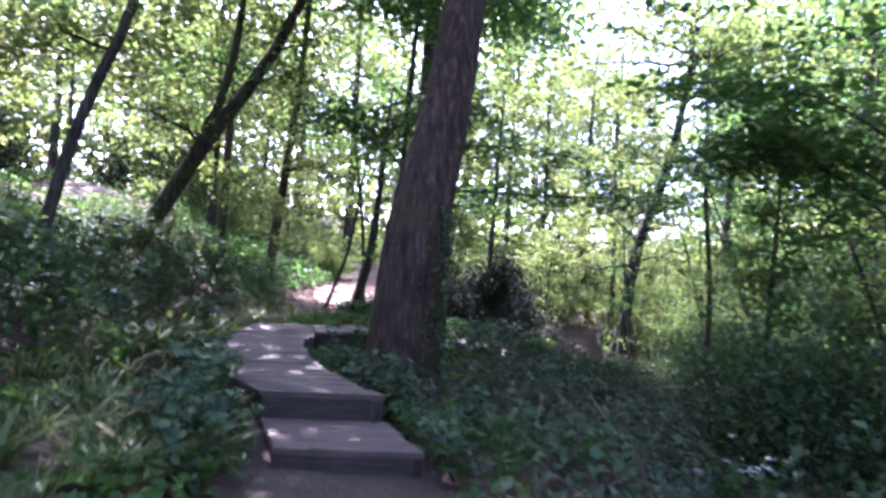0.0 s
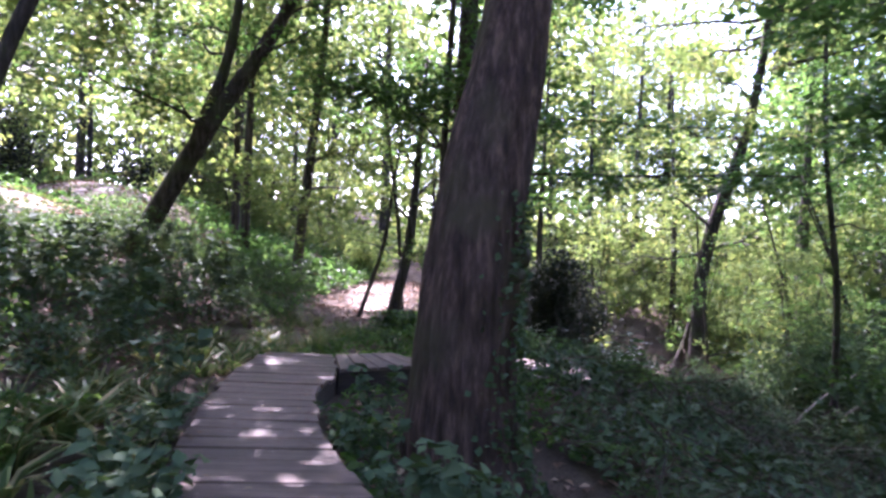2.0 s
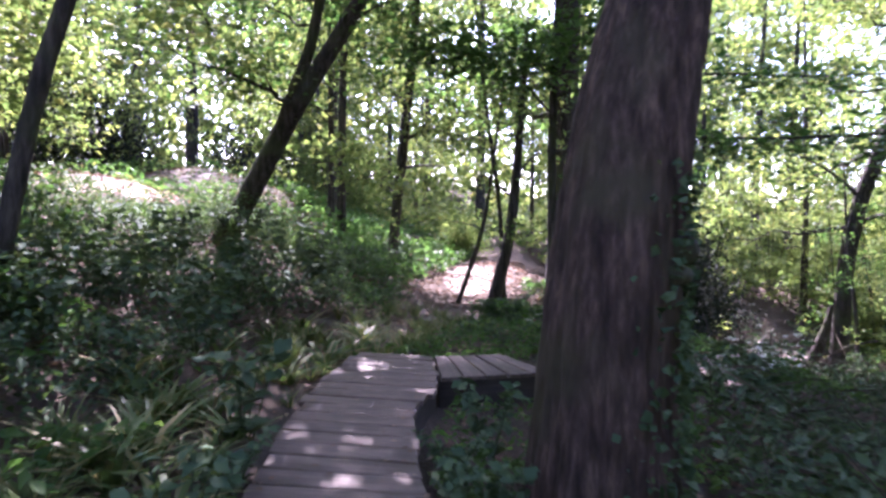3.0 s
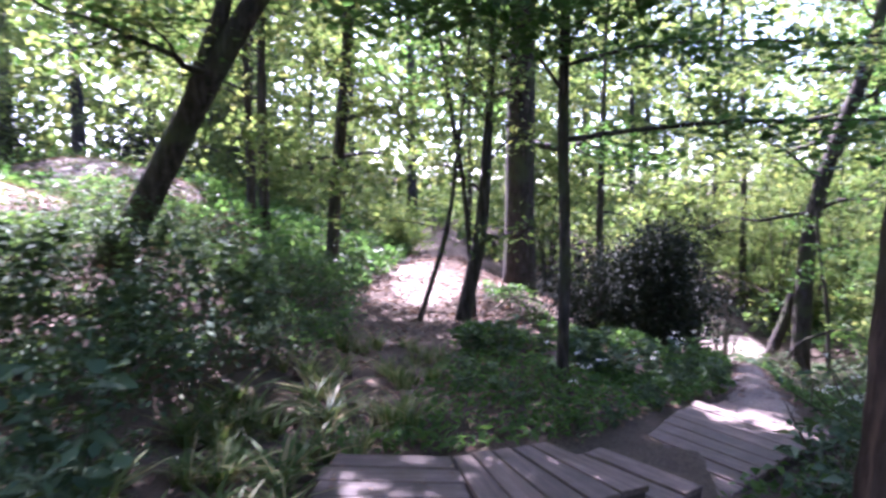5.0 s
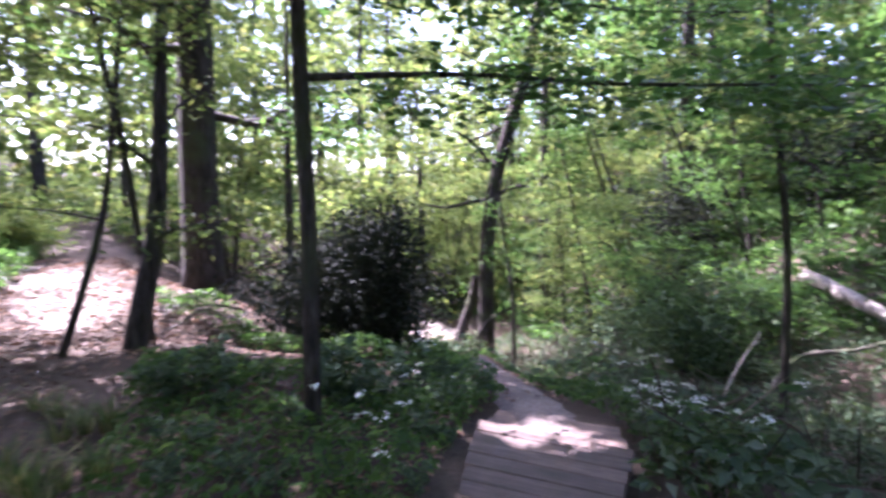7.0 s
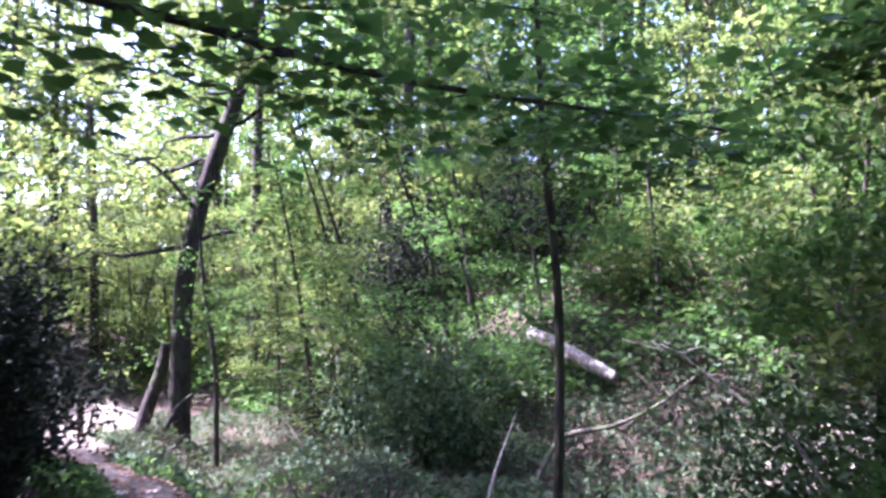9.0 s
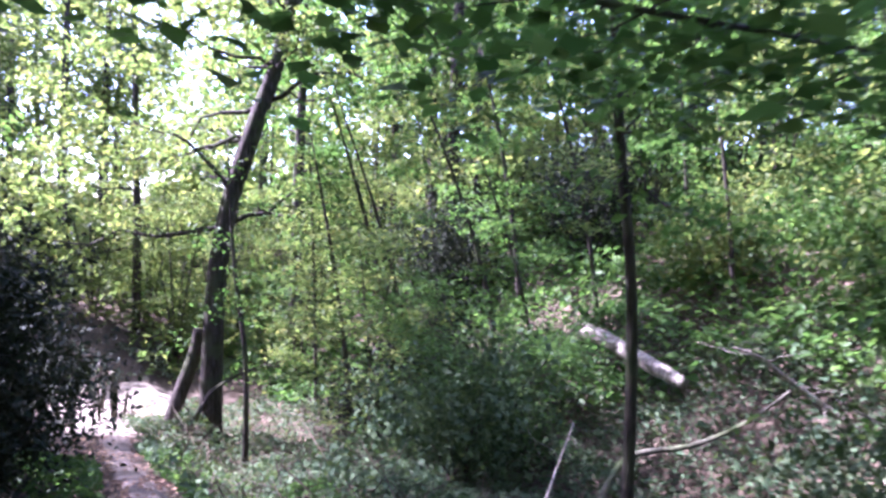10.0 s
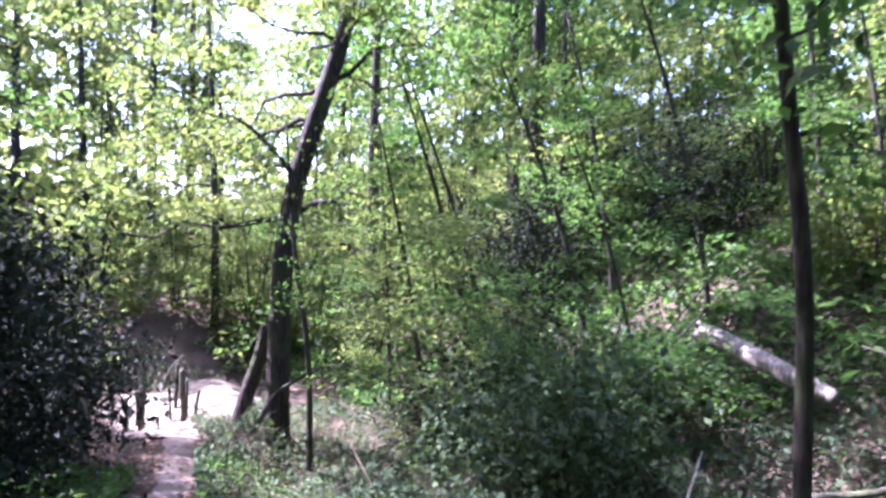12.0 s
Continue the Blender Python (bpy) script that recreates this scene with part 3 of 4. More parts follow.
# single trees that stand out
left_tree = tree((-4.27, 6.16), grow([([(0, 0, 0), (0.12, 0.08, 0.9), (0.32, 0.2, 2.0), (0.66, 0.41, 3.3), (1.0, 0.7, 5.5), (1.2, 1.0, 10.5)], [0.068, 0.06, 0.05, 0.03])], 9, 0.55, 1.6, 15, 3000, 0.085, seed=11, at=(-4.27, 6.16), high=(16, 10000, 4.4, 3.5)), M_BARK, M_LEAF_BRIGHT, "slim dark tree leaning over the bank undergrowth")
tree((-5.86, 11.22), grow([
    ([(0, 0, 0), (0.2, 0.04, 0.4), (0.5, 0.08, 0.92), (0.9, 0.08, 1.63), (1.37, 0.08, 2.4), (1.95, 0.1, 3.25), (2.6, 0.25, 4.6), (3.3, 0.5, 7), (3.6, 0.8, 11)], [0.19, 0.17, 0.155, 0.145, 0.125, 0.1, 0.06, 0.035]),
    ([(0.95, 0.06, 1.75), (1.2, 0.02, 2.35), (1.5, -0.02, 3.1), (1.75, -0.1, 4.4), (1.9, -0.2, 7)], [0.1, 0.09, 0.07, 0.03])], 7, 0.5, 1.8, 20, 3600, 0.1, seed=12, at=(-5.86, 11.22), high=(26, 19000, 5.8, 5.0)), M_BARK, M_LEAF_MID, "forked ivy-dark tree leaning over the bank")
tree((-4.82, 16.55), grow([([(0, 0, 0), (0.1, 0, 1.6), (0.3, 0, 3.6), (0.52, 0.05, 6.5), (0.75, 0.1, 13)], [0.14, 0.12, 0.105, 0.05])], 14, 0.32, 2.3, 12, 5500, 0.11, seed=13, at=(-4.82, 16.55), high=(18, 9500, 5.0, 4)), M_BARK, M_LEAF_BRIGHT, "slim upright dark tree at the edge of the bank")
tree((-2.1, 14.3), grow([([(0, 0, 0), (0.12, 0, 0.6), (0.3, 0.05, 1.5), (0.42, 0.1, 3), (0.55, 0.2, 5.5)], [0.14, 0.12, 0.09, 0.03]), ([(-0.75, 0.1, -0.1), (-0.45, 0.1, 0.8), (-0.2, 0.1, 1.7), (0.0, 0.1, 3.2), (0.2, 0.3, 5)], [0.05, 0.045, 0.03, 0.015]), ([(0.2, 0.3, 0), (0.05, 0.3, 2), (-0.25, 0.3, 4), (-0.5, 0.3, 6)], [0.045, 0.04, 0.015])], 6, 0.5, 1.5, 25, 2600, 0.09, seed=14), M_BARK, M_LEAF_BRIGHT, "leaning multi-stemmed dark tree by the track")
tree((-0.98, 19.2), grow([([(0, 0, 0), (0, 0, 2), (0.05, 0, 5), (0.12, 0, 9), (0.1, 0, 15)], [0.42, 0.35, 0.33, 0.27, 0.1])], 9, 0.4, 3.2, 12, 4200, 0.13, seed=15, at=(-0.98, 19.2), high=(26, 21000, 6.4, 5)), M_BARK, M_LEAF_MID, "tall thick dark-barked tree beside the track")
thin_tree = tree((-0.91, 10.99), grow([([(0, 0, 0), (0.02, 0, 1.5), (0.0, 0, 3), (0.1, 0.1, 6), (0.3, 0.1, 10)], [0.062, 0.055, 0.05, 0.035])], 8, 0.55, 2.2, 14, 3000, 0.08, seed=16, at=(-0.91, 10.99), squash=0.35, high=(14, 6000, 4.4, 3.5)), M_BARK, M_LEAF_MID, "thin straight dark tree among green plants")
def bough_of(parent, line, leaves, size, mat, seed, r0, label):
    """A long leafy bough that belongs to a tree; the line is in the tree's own place."""
    r = np.random.default_rng(seed)
    t = Tubes()
    bl = smooth_line(line, 26)
    t.add(bl, [r0, r0 * 0.75, r0 * 0.5, r0 * 0.2], 7)
    tips = []
    for k in range(30):
        i = 4 + int(r.integers(0, 22))
        tw = limb_points(bl[i], r.random() * 360, 0.35 + 0.5 * r.random(), r.normal() * 14 - 4, 5, 0.25)
        t.add(tw, [r0 * 0.25, 0.002], 4)
        tips += [tw[-1], tw[2], tw[3]]
    ob = part("bough", t.mesh("bough"), M_BARK, parent, label)
    tagged(part("bough_foliage", leaf_cloud("bough_foliage", clusters(tips, leaves // 90, 0.5, 0.45), size, 0.65, 0.75, 0.1), mat, ob), kind="stuff")


bough_of(left_tree, [(0.6, 0.38, 3.0), (0.1, 1.3, 3.35), (-0.4, 2.6, 3.4), (-0.9, 4.0, 3.2), (-1.3, 5.0, 2.9)], 3000, 0.085, M_LEAF_BRIGHT, 61, 0.025, "leafy bough spreading over the bank")
bough_of(left_tree, [(0.5, 0.3, 2.7), (-0.6, 0.9, 3.1), (-1.8, 2.0, 3.2), (-3.0, 3.4, 3.0)], 2800, 0.085, M_LEAF_BRIGHT, 62, 0.022, "leafy bough spreading over the bank")
edge_tree = tree((5.1, 5.9), grow([([(0, 0, 0), (-0.05, 0.1, 1.5), (-0.2, 0.3, 3.2), (-0.2, 0.5, 5.5), (0, 0.6, 9)], [0.11, 0.1, 0.085, 0.03])], 6, 0.6, 1.6, 20, 1500, 0.09, seed=81, high=(10, 3000, 3.2, 2.5)), M_BARK, M_LEAF_MID, "slim dark tree on the gully edge with low boughs")
for k, line in enumerate(([(-0.2, 0.3, 3.2), (-0.7, 0.9, 4.0), (-1.2, 1.6, 4.5), (-1.7, 2.3, 4.7)], [(-0.2, 0.3, 3.6), (-0.5, 1.2, 4.3), (-0.7, 2.2, 4.7), (-0.9, 3.2, 4.8)], [(-0.2, 0.4, 4.2), (-0.9, 1.1, 5.0), (-1.6, 1.9, 5.4), (-2.2, 2.6, 5.5)])):
    bough_of(edge_tree, line, 1900, 0.1, M_LEAF_MID, 90 + k, 0.022, "leafy bough reaching over the gully edge")
bough = Tubes()
bl = smooth_line([(0.0, 0.0, 2.52), (0.8, 0.2, 2.64), (1.7, 0.2, 2.7), (2.5, 0.0, 2.66), (3.2, -0.4, 2.62), (3.9, -0.9, 2.58), (4.6, -1.5, 2.5)], 26)
bough.add(bl, [0.03, 0.022, 0.016, 0.006], 7)
bt = []
for k in range(30):
    i = 4 + int(rng.integers(0, 22))
    tw = limb_points(bl[i], rng.random() * 360, 0.35 + 0.5 * rng.random(), rng.normal() * 14 - 4, 5, 0.25)
    bough.add(tw, [0.007, 0.002], 4)
    bt += [tw[-1], tw[2], tw[3]]
bough_ob = part("bough", bough.mesh("bough"), M_BARK, thin_tree, "long dark bough reaching over the boardwalk")
bough_of(thin_tree, [(0.0, 0.0, 3.25), (1.0, 0.7, 3.6), (2.2, 1.0, 3.7), (3.2, 0.5, 3.5), (3.9, -0.4, 3.3)], 1500, 0.09, M_LEAF_MID, 63, 0.022, "leafy bough high over the boardwalk")
bough_of(thin_tree, [(0.0, 0.0, 3.0), (-0.5, -0.4, 3.5), (-1.0, -0.6, 3.7), (-1.5, -0.9, 3.7)], 1300, 0.09, M_LEAF_MID, 64, 0.018, "leafy bough beside the boardwalk")
bough_of(thin_tree, [(0.0, 0.0, 3.4), (0.4, -0.3, 3.9), (0.9, -0.5, 4.0), (1.4, -0.6, 3.9)], 1300, 0.09, M_LEAF_MID, 65, 0.018, "leafy bough beside the boardwalk")
part("bough_leaves", leaf_cloud("bough_leaves", clusters(bt, 19, 0.6, 0.5), 0.095, 0.68, 0.8, 0.1), M_LEAF_MID, bough_ob, "broad green hazel leaves")
right_tree = tree((6.45, 21.25), grow([([(0, 0, 0), (0.02, 0, 1.6), (0.05, -0.05, 3.4), (0.28, -0.12, 5.1), (0.72, -0.35, 6.8), (1.1, -0.6, 8.3), (1.5, -0.8, 11), (1.7, -0.8, 14)], [0.26, 0.225, 0.2, 0.19, 0.17, 0.12, 0.05])], 17, 0.42, 3.9, 14, 9500, 0.115, seed=17, at=(6.45, 21.25), high=(18, 7500, 4.8, 4)), M_BARK, M_LEAF_BRIGHT, "dark tree with a broken stub branch above the path")
stub = Tubes()
stub.add(smooth_line([(0.3, -0.12, 5.35), (-0.1, -0.25, 5.7), (-0.7, -0.4, 6.15), (-1.1, -0.5, 6.3)], 8), [0.06, 0.04, 0.02], 7, 0.05)
part("branch_stub", stub.mesh("branch_stub"), M_BARK, right_tree, "bare dead branch stub")
tree((5.9, 22.0), grow([([(0, 0, 0), (0.25, 0, 0.8), (0.5, -0.1, 1.6), (0.62, -0.1, 2.2)], [0.17, 0.15, 0.12])], 1, 0.8, 0.5, 40, 60, 0.1, seed=18), M_BARK, M_LEAF_MID, "short dark leaning trunk by the path")
tree((6.05, 19.2), grow([([(0, 0, 0), (0, 0, 1.2), (-0.05, 0, 2.3), (-0.25, 0.1, 4), (-0.4, 0.1, 6)], [0.055, 0.05, 0.04, 0.015])], 5, 0.65, 1.1, 20, 600, 0.085, seed=19), M_BARK, M_LEAF_MID, "thin dark sapling below the path")
tree((5.06, 11.55), grow([([(0, 0, 0), (0.02, 0, 1.5), (0.0, 0.02, 2.7), (-0.06, 0.12, 3.8), (-0.12, 0.2, 5.0), (-0.1, 0.3, 7.5)], [0.055, 0.05, 0.044, 0.04, 0.02])], 11, 0.6, 1.7, 6, 2400, 0.085, seed=20, squash=0.3), M_BARK, M_LEAF_MID, "slender brown sapling rising from the gully")

# slim stems leaning out from the far side of the gully
for k, (x, y, h, dx, dy, r) in enumerate(((8.9, 19.6, 6.5, -1.7, -0.6, 0.06), (10.2, 18.9, 7.0, -2.4, 0.2, 0.055), (11.6, 17.6, 6.0, -2.2, 0.6, 0.07), (12.6, 15.6, 6.5, -1.5, 0.9, 0.06), (9.6, 21.8, 7.5, -0.8, -0.5, 0.05), (13.4, 18.2, 7.0, -1.0, 0.8, 0.08), (7.9, 18.0, 5.0, 0.5, -0.3, 0.03), (11.0, 20.4, 7.5, -2.6, -0.2, 0.07), (14.2, 14.2, 6.5, -0.6, 0.4, 0.06), (7.2, 17.0, 4.2, -0.3, 0.2, 0.025), (12.0, 12.6, 5.5, -0.8, 0.5, 0.045), (10.6, 15.9, 5.0, -1.9, 0.4, 0.04))):
    tree((x, y), grow([([(0, 0, 0), (dx * 0.18, dy * 0.18, h * 0.3), (dx * 0.5, dy * 0.5, h * 0.62), (dx, dy, h)], [r, r * 0.85, r * 0.65, r * 0.25])], 8, 0.38, 1.5, 10, 1500, 0.1, seed=200 + k, squash=0.3, flat=0.65), M_BARK, M_LEAF_MID if k % 3 else M_LEAF_BRIGHT, "slim stem leaning out over the gully", "young_tree", "slim stems leaning over the gully")

# understory: kinds that are planted many times
HAZEL = [grow(stems_of(4, 6.0, 1.5, 0.045), 7, 0.18, 1.5, 18, 4500, 0.12, seed=30 + k, twigs=2) for k in range(3)]
POLE = [grow(stems_of(1, 11.0, 1.2, 0.1), 13, 0.25, 1.9, 14, 2900, 0.14, seed=40 + k, twigs=2) for k in range(3)]
CANOPY = [grow(stems_of(1, 16.0, 1.2, 0.24), 15, 0.42, 3.4, 18, 4200, 0.235, seed=50 + k, spray=1.3, twigs=2) for k in range(2)]
first = {}


def plant(kind, k, x, y, turn, size, bark, leaf, label, name, group):
    key = (kind, k, leaf.name)
    z = gz(x, y) - 0.1
    if key not in first:
        meshes = {"hazel": HAZEL, "pole": POLE, "canopy": CANOPY}[kind][k]
        meshes = [m.copy() for m in meshes]
        first[key] = tree((x, y), meshes, bark, leaf, label, name, group, turn=turn, sink=0.1)
        first[key].scale = (size,) * 3
    else:
        ob = copy_thing(first[key], pose(x, y, z, 0, 0, turn))
        ob.scale = (size,) * 3


def clear_of_view(x, y, room):
    """Away from the boardwalk and the paths."""
    for ax, ay, r in ((0, 0, 2.6), (-0.5, 3, 2.6), (-1.6, 6, 2.4), (-1.2, 8.5, 2.4), (0.8, 10.3, 2.4), (2.2, 13.6, 2.0), (3.6, 17.7, 2.2), (5, 22, 2.6), (6.2, 26.5, 3.2), (-2.9, 12, 2.0), (-3.0, 17, 2.4), (-3.8, 22, 2.5)):
        if math.hypot(x - ax, y - ay) < r + room:
            return False
    return True


def scatter(n, box, gap, room, seed, tall=6.0):
    r = random.Random(seed)
    out = []
    for _ in range(n * 40):
        x, y = r.uniform(box[0], box[1]), r.uniform(box[2], box[3])
        if clear_of_view(x, y, room) and not blocks_glade(x, y, tall) and all(math.hypot(x - a, y - b) > gap for a, b in out):
            out.append((x, y))
        if len(out) == n:
            break
    return out


pick = random.Random(5)
for x, y in scatter(7, (-17, -7.5, 15, 30), 2.6, 0.3, 1) + scatter(8, (-5, 4, 23, 38), 2.6, 0.3, 2) + scatter(7, (8.5, 18, 21, 36), 2.6, 0.3, 3) + scatter(9, (10.5, 22, 7, 21), 2.4, 0.3, 4) + [(-8.4, 8.4), (-10.8, 10.4), (-7.6, 4.2), (-12.6, 13.8), (-13.2, 10), (-15.2, 16.6), (-16.8, 20.8), (-12.6, 25.4), (7.6, 31.4), (9.9, 32.2), (5.4, 31.8), (17, 13), (18.5, 16.2), (20, 11), (16.5, 20.8), (12.5, 30.5), (-10.8, 28), (-16.5, 22.5), (-7.6, 29.5), (9.4, 29.2), (17.2, 22.4), (19.2, 19.4), (21, 24.5), (23, 20), (-16.5, 14.4), (6.3, 7.9), (7.9, 6.6), (9.6, 9.2)]:
    # some hazels on the shady side get darker leaves, shade put into the colour
    shady = x > 8 and y < 19
    plant("hazel", pick.randrange(3), x, y, pick.uniform(0, 360), pick.uniform(0.75, 1.15), M_BARK, M_LEAF_MID if shady and pick.random() < 0.6 else M_LEAF_BRIGHT, "many-stemmed hazel bush with fresh green leaves", "hazel_bush", "hazel bushes in the wood")
for x, y in scatter(12, (-18, -6.5, 17, 42), 2.2, 0, 6, 12.0) + scatter(16, (-5, 9, 25, 46), 2.0, 0, 7, 12.0) + scatter(11, (9.5, 24, 18, 44), 2.2, 0, 8, 12.0) + scatter(9, (12, 28, 2, 18), 2.4, 0, 9, 12.0):
    plant("pole", pick.randrange(3), x, y, pick.uniform(0, 360), pick.uniform(0.9, 1.5), M_BARK, M_LEAF_BRIGHT, "thin straight woodland tree with light green leaves", "young_tree", "thin trees in the wood")
# the tree at (-7.6, 19.6) is added so its crown shades the bank
for x, y, s in ((4.6, 8.7, 0.6), (6.6, 8.9, 0.8), (-7.6, 19.6, 1.15), (-17.2, 12.5, 1.2), (-18, 16.5, 1.3), (-16.2, 25.5, 1.3), (-13.4, 29.5, 1.3), (-9.8, 31.5, 1.3), (-19, 20, 1.3)):
    plant("pole", pick.randrange(3), x, y, pick.uniform(0, 360), s, M_BARK, M_LEAF_MID if x > 0 else M_LEAF_BRIGHT, "thin straight woodland tree with light green leaves", "young_tree", "thin trees in the wood")
# trees beside and behind the start are unseen, added for their shade
for x, y in [(-9.5, 4.5), (-11.5, 8.5), (22, 26.5), (25, 22), (20, 30), (25.5, 29), (18.5, 26), (28, 18.5), (9.0, 39.5), (-17, 31), (-13.5, 34), (-20.5, 27), (-21.5, 32.5), (-17, 38), (-23, 23), (-10, 40), (18, 38), (27, 33), (-5.5, 34), (12.5, 27), (7.2, 44), (11.2, 41), (0, 46), (5, 50), (9.5, 50), (14, 47), (1.5, 52), (12, 54)] + scatter(3, (-16, -10, -6, 9), 4.5, 0.5, 10, 16.0) + scatter(3, (5.5, 14, -8, 6), 4.5, 0.5, 11, 16.0) + scatter(4, (-6, 6, -14, -5), 4, 0.5, 12, 16.0) + scatter(7, (11, 28, 6, 30), 5, 0.5, 13, 16.0) + scatter(5, (-22, -10, 26, 42), 5, 0.5, 14, 16.0):
    plant("canopy", pick.randrange(2), x, y, pick.uniform(0, 360), pick.uniform(0.9, 1.15), M_BARK, M_LEAF_BRIGHT if y > 30 else M_LEAF_MID, "tall woodland tree with a broad green crown", "canopy_tree", "tall trees of the wood")

# woods further off
def far_woods():
    n = 150000
    a = rng.random(n) * 2 * np.pi
    d = 40 + 36 * rng.random(n)
    x, y = d * np.cos(a) + 2, d * np.sin(a) + 10
    cl = 0.5 + 0.5 * np.sin(a * 23 + d * 0.2) * np.cos(a * 9 + 1.0)
    h = (rng.random(n) ** 1.15) * (20 + 14 * cl)
    way = np.degrees(np.arctan2(x, y - 9.0))
    thin = (np.abs(way - 20.0) < 6.5) & (h > 3.5) & (rng.random(n) < 0.6)
    x, y, h = x[~thin], y[~thin], h[~thin]
    pts = np.stack([x, y, ground_z(x, y) + h], 1)
    thing = part("far_woods", leaf_cloud("far_woods", pts, 0.75, 0.4, 0.75), M_LEAF_BRIGHT)
    tagged(thing, "distant green woodland foliage", "foliage", kind="stuff")


far_woods()


# ---- undergrowth ----
def carpet(name, test, box, density, height, size, mat, label, flat=0.55, lumps=0.8, category="undergrowth", seed=3, aspect=0.55, fold=0.18):
    """Leaves of low plants that nobody could count, in mounds over the ground."""
    r = np.random.default_rng(seed)
    n = int((box[1] - box[0]) * (box[3] - box[2]) * density)
    x, y = r.uniform(box[0], box[1], n), r.uniform(box[2], box[3], n)
    keep = test(x, y)
    x, y = x[keep], y[keep]
    lump = 0.55 + 0.45 * np.sin(lumps * 2.1 * x + 1.0) * np.cos(lumps * 1.7 * y) + 0.25 * np.sin(lumps * 5.3 * x - 2.9 * lumps * y)
    h = height * np.clip(lump, 0.25, 1.3) * np.sqrt(r.random(len(x)))
    ob = part(name, leaf_cloud(name, np.stack([x, y, ground_z(x, y) + 0.03 + h], 1), size, flat, aspect, fold), mat)
    return tagged(ob, label, category, kind="stuff")


def off_path(x, y, room):
    px = path_x(y)
    side = np.interp(y, [2.2, 4.2, 6.2, 8.2, 10.5, 15.5, 19, 24], [-1.9, -2.1, -2.55, -3.0, -2.85, -2.95, -3.3, -4.0])
    ok = (np.abs(x - px) > room) | (y < 10.4)
    ok &= np.abs(x - side) > room * 0.75
    return ok


def off_foot(x, y):
    """Off the bare soil round the great tree."""
    return (np.hypot((x - 0.0) / 0.85, (y - 5.85) / 1.05) > 1) & ~((x > -1.75) & (x < -0.3) & (y > 6.7) & (y < 8.5))


def off_deck(x, y):
    """Outside the boardwalk's plan."""
    left = np.interp(y, [-6, 3.6, 4.3, 5.4, 6.4, 7.6, 8.6, 9.3, 10.9, 11.4], [-0.9, -1.1, -1.35, -2.05, -2.4, -2.65, -2.7, -0.95, 0.25, 0.7])
    right = np.interp(y, [-6, 3.6, 4.4, 5.4, 6.75, 7.75, 8.25, 8.6, 9.9, 10.5, 11.4], [0.9, 0.0, -0.35, -0.98, -1.47, -1.5, -0.65, -0.25, 1.1, 1.55, 1.6])
    return (x < left) | (x > right) | (y > 11.4)


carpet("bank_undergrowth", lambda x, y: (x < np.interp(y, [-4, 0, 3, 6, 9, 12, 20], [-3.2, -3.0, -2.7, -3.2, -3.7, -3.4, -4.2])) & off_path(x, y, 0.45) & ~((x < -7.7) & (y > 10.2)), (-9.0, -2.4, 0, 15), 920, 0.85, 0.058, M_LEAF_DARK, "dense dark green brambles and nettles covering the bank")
carpet("bank_nettles", lambda x, y: (x < np.interp(y, [-4, 0, 3, 6, 9, 12, 20], [-3.0, -2.8, -2.6, -3.0, -3.5, -3.3, -4.0])) & off_path(x, y, 0.4) & ~((x < -7.5) & (y > 10)) & (np.sin(1.1 * x + 0.4) * np.cos(0.8 * y + x) > 0.05), (-9.0, -2.4, 0, 16), 330, 1.0, 0.062, M_LEAF_MID, "patches of lighter green nettles on the bank", seed=15)
carpet("far_bank_undergrowth", lambda x, y: off_path(x, y, 0.6) & ((x < -9.3) | (y > 15.8)) & ~((x > -12.5) & (x < -8.2) & (y < 16)) & (np.hypot(x + 11.5, y - 19.6) > 2.4), (-18, -4.2, 6, 30), 110, 0.7, 0.17, M_LEAF_MID, "green undergrowth on the far bank", seed=4)
carpet("path_plants", lambda x, y: (y < 11.2 - 0.35 * x) & off_path(x, y, 0.36) & off_deck(x, y) & (x > np.interp(y, [8.8, 16], [-2.4, -1.8])) & (x < path_x(y) + 0.2) & ((y < 12.2) | (x > path_x(y) - 1.0) | (np.sin(2.1 * x + 1.4 * y) > 0.55)), (-2.4, 3.5, 8.9, 18), 520, 0.14, 0.06, M_LEAF_MID, "low fresh green plants beside the boardwalk", seed=5)
carpet("tall_path_plants", lambda x, y: (y >= 11.2 - 0.35 * x) & off_path(x, y, 0.36) & off_deck(x, y) & (x > np.interp(y, [8.8, 16], [-2.4, -1.8])) & (x < path_x(y) + 0.2) & ((y < 12.2) | (x > path_x(y) - 1.0) | (np.sin(2.1 * x + 1.4 * y) > 0.55)), (-2.4, 3.5, 8.9, 18), 700, 0.36, 0.07, M_LEAF_MID, "fresh green leafy plants beside the boardwalk", seed=55)
carpet("verge_plants", lambda x, y: off_deck(x, y) & off_foot(x, y) & off_path(x, y, 0.35) & (x > -3.0), (-3.0, 0.6, 1.5, 9.0), 330, 0.24, 0.075, M_LEAF_MID, "low green plants edging the boardwalk", seed=6)
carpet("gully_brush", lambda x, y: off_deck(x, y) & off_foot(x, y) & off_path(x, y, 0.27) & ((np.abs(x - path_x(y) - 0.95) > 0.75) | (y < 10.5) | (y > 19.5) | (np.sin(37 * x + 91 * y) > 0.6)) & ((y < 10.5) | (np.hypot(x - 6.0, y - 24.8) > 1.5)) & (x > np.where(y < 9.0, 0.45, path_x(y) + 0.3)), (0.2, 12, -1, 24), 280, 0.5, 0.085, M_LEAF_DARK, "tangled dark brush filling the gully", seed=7)
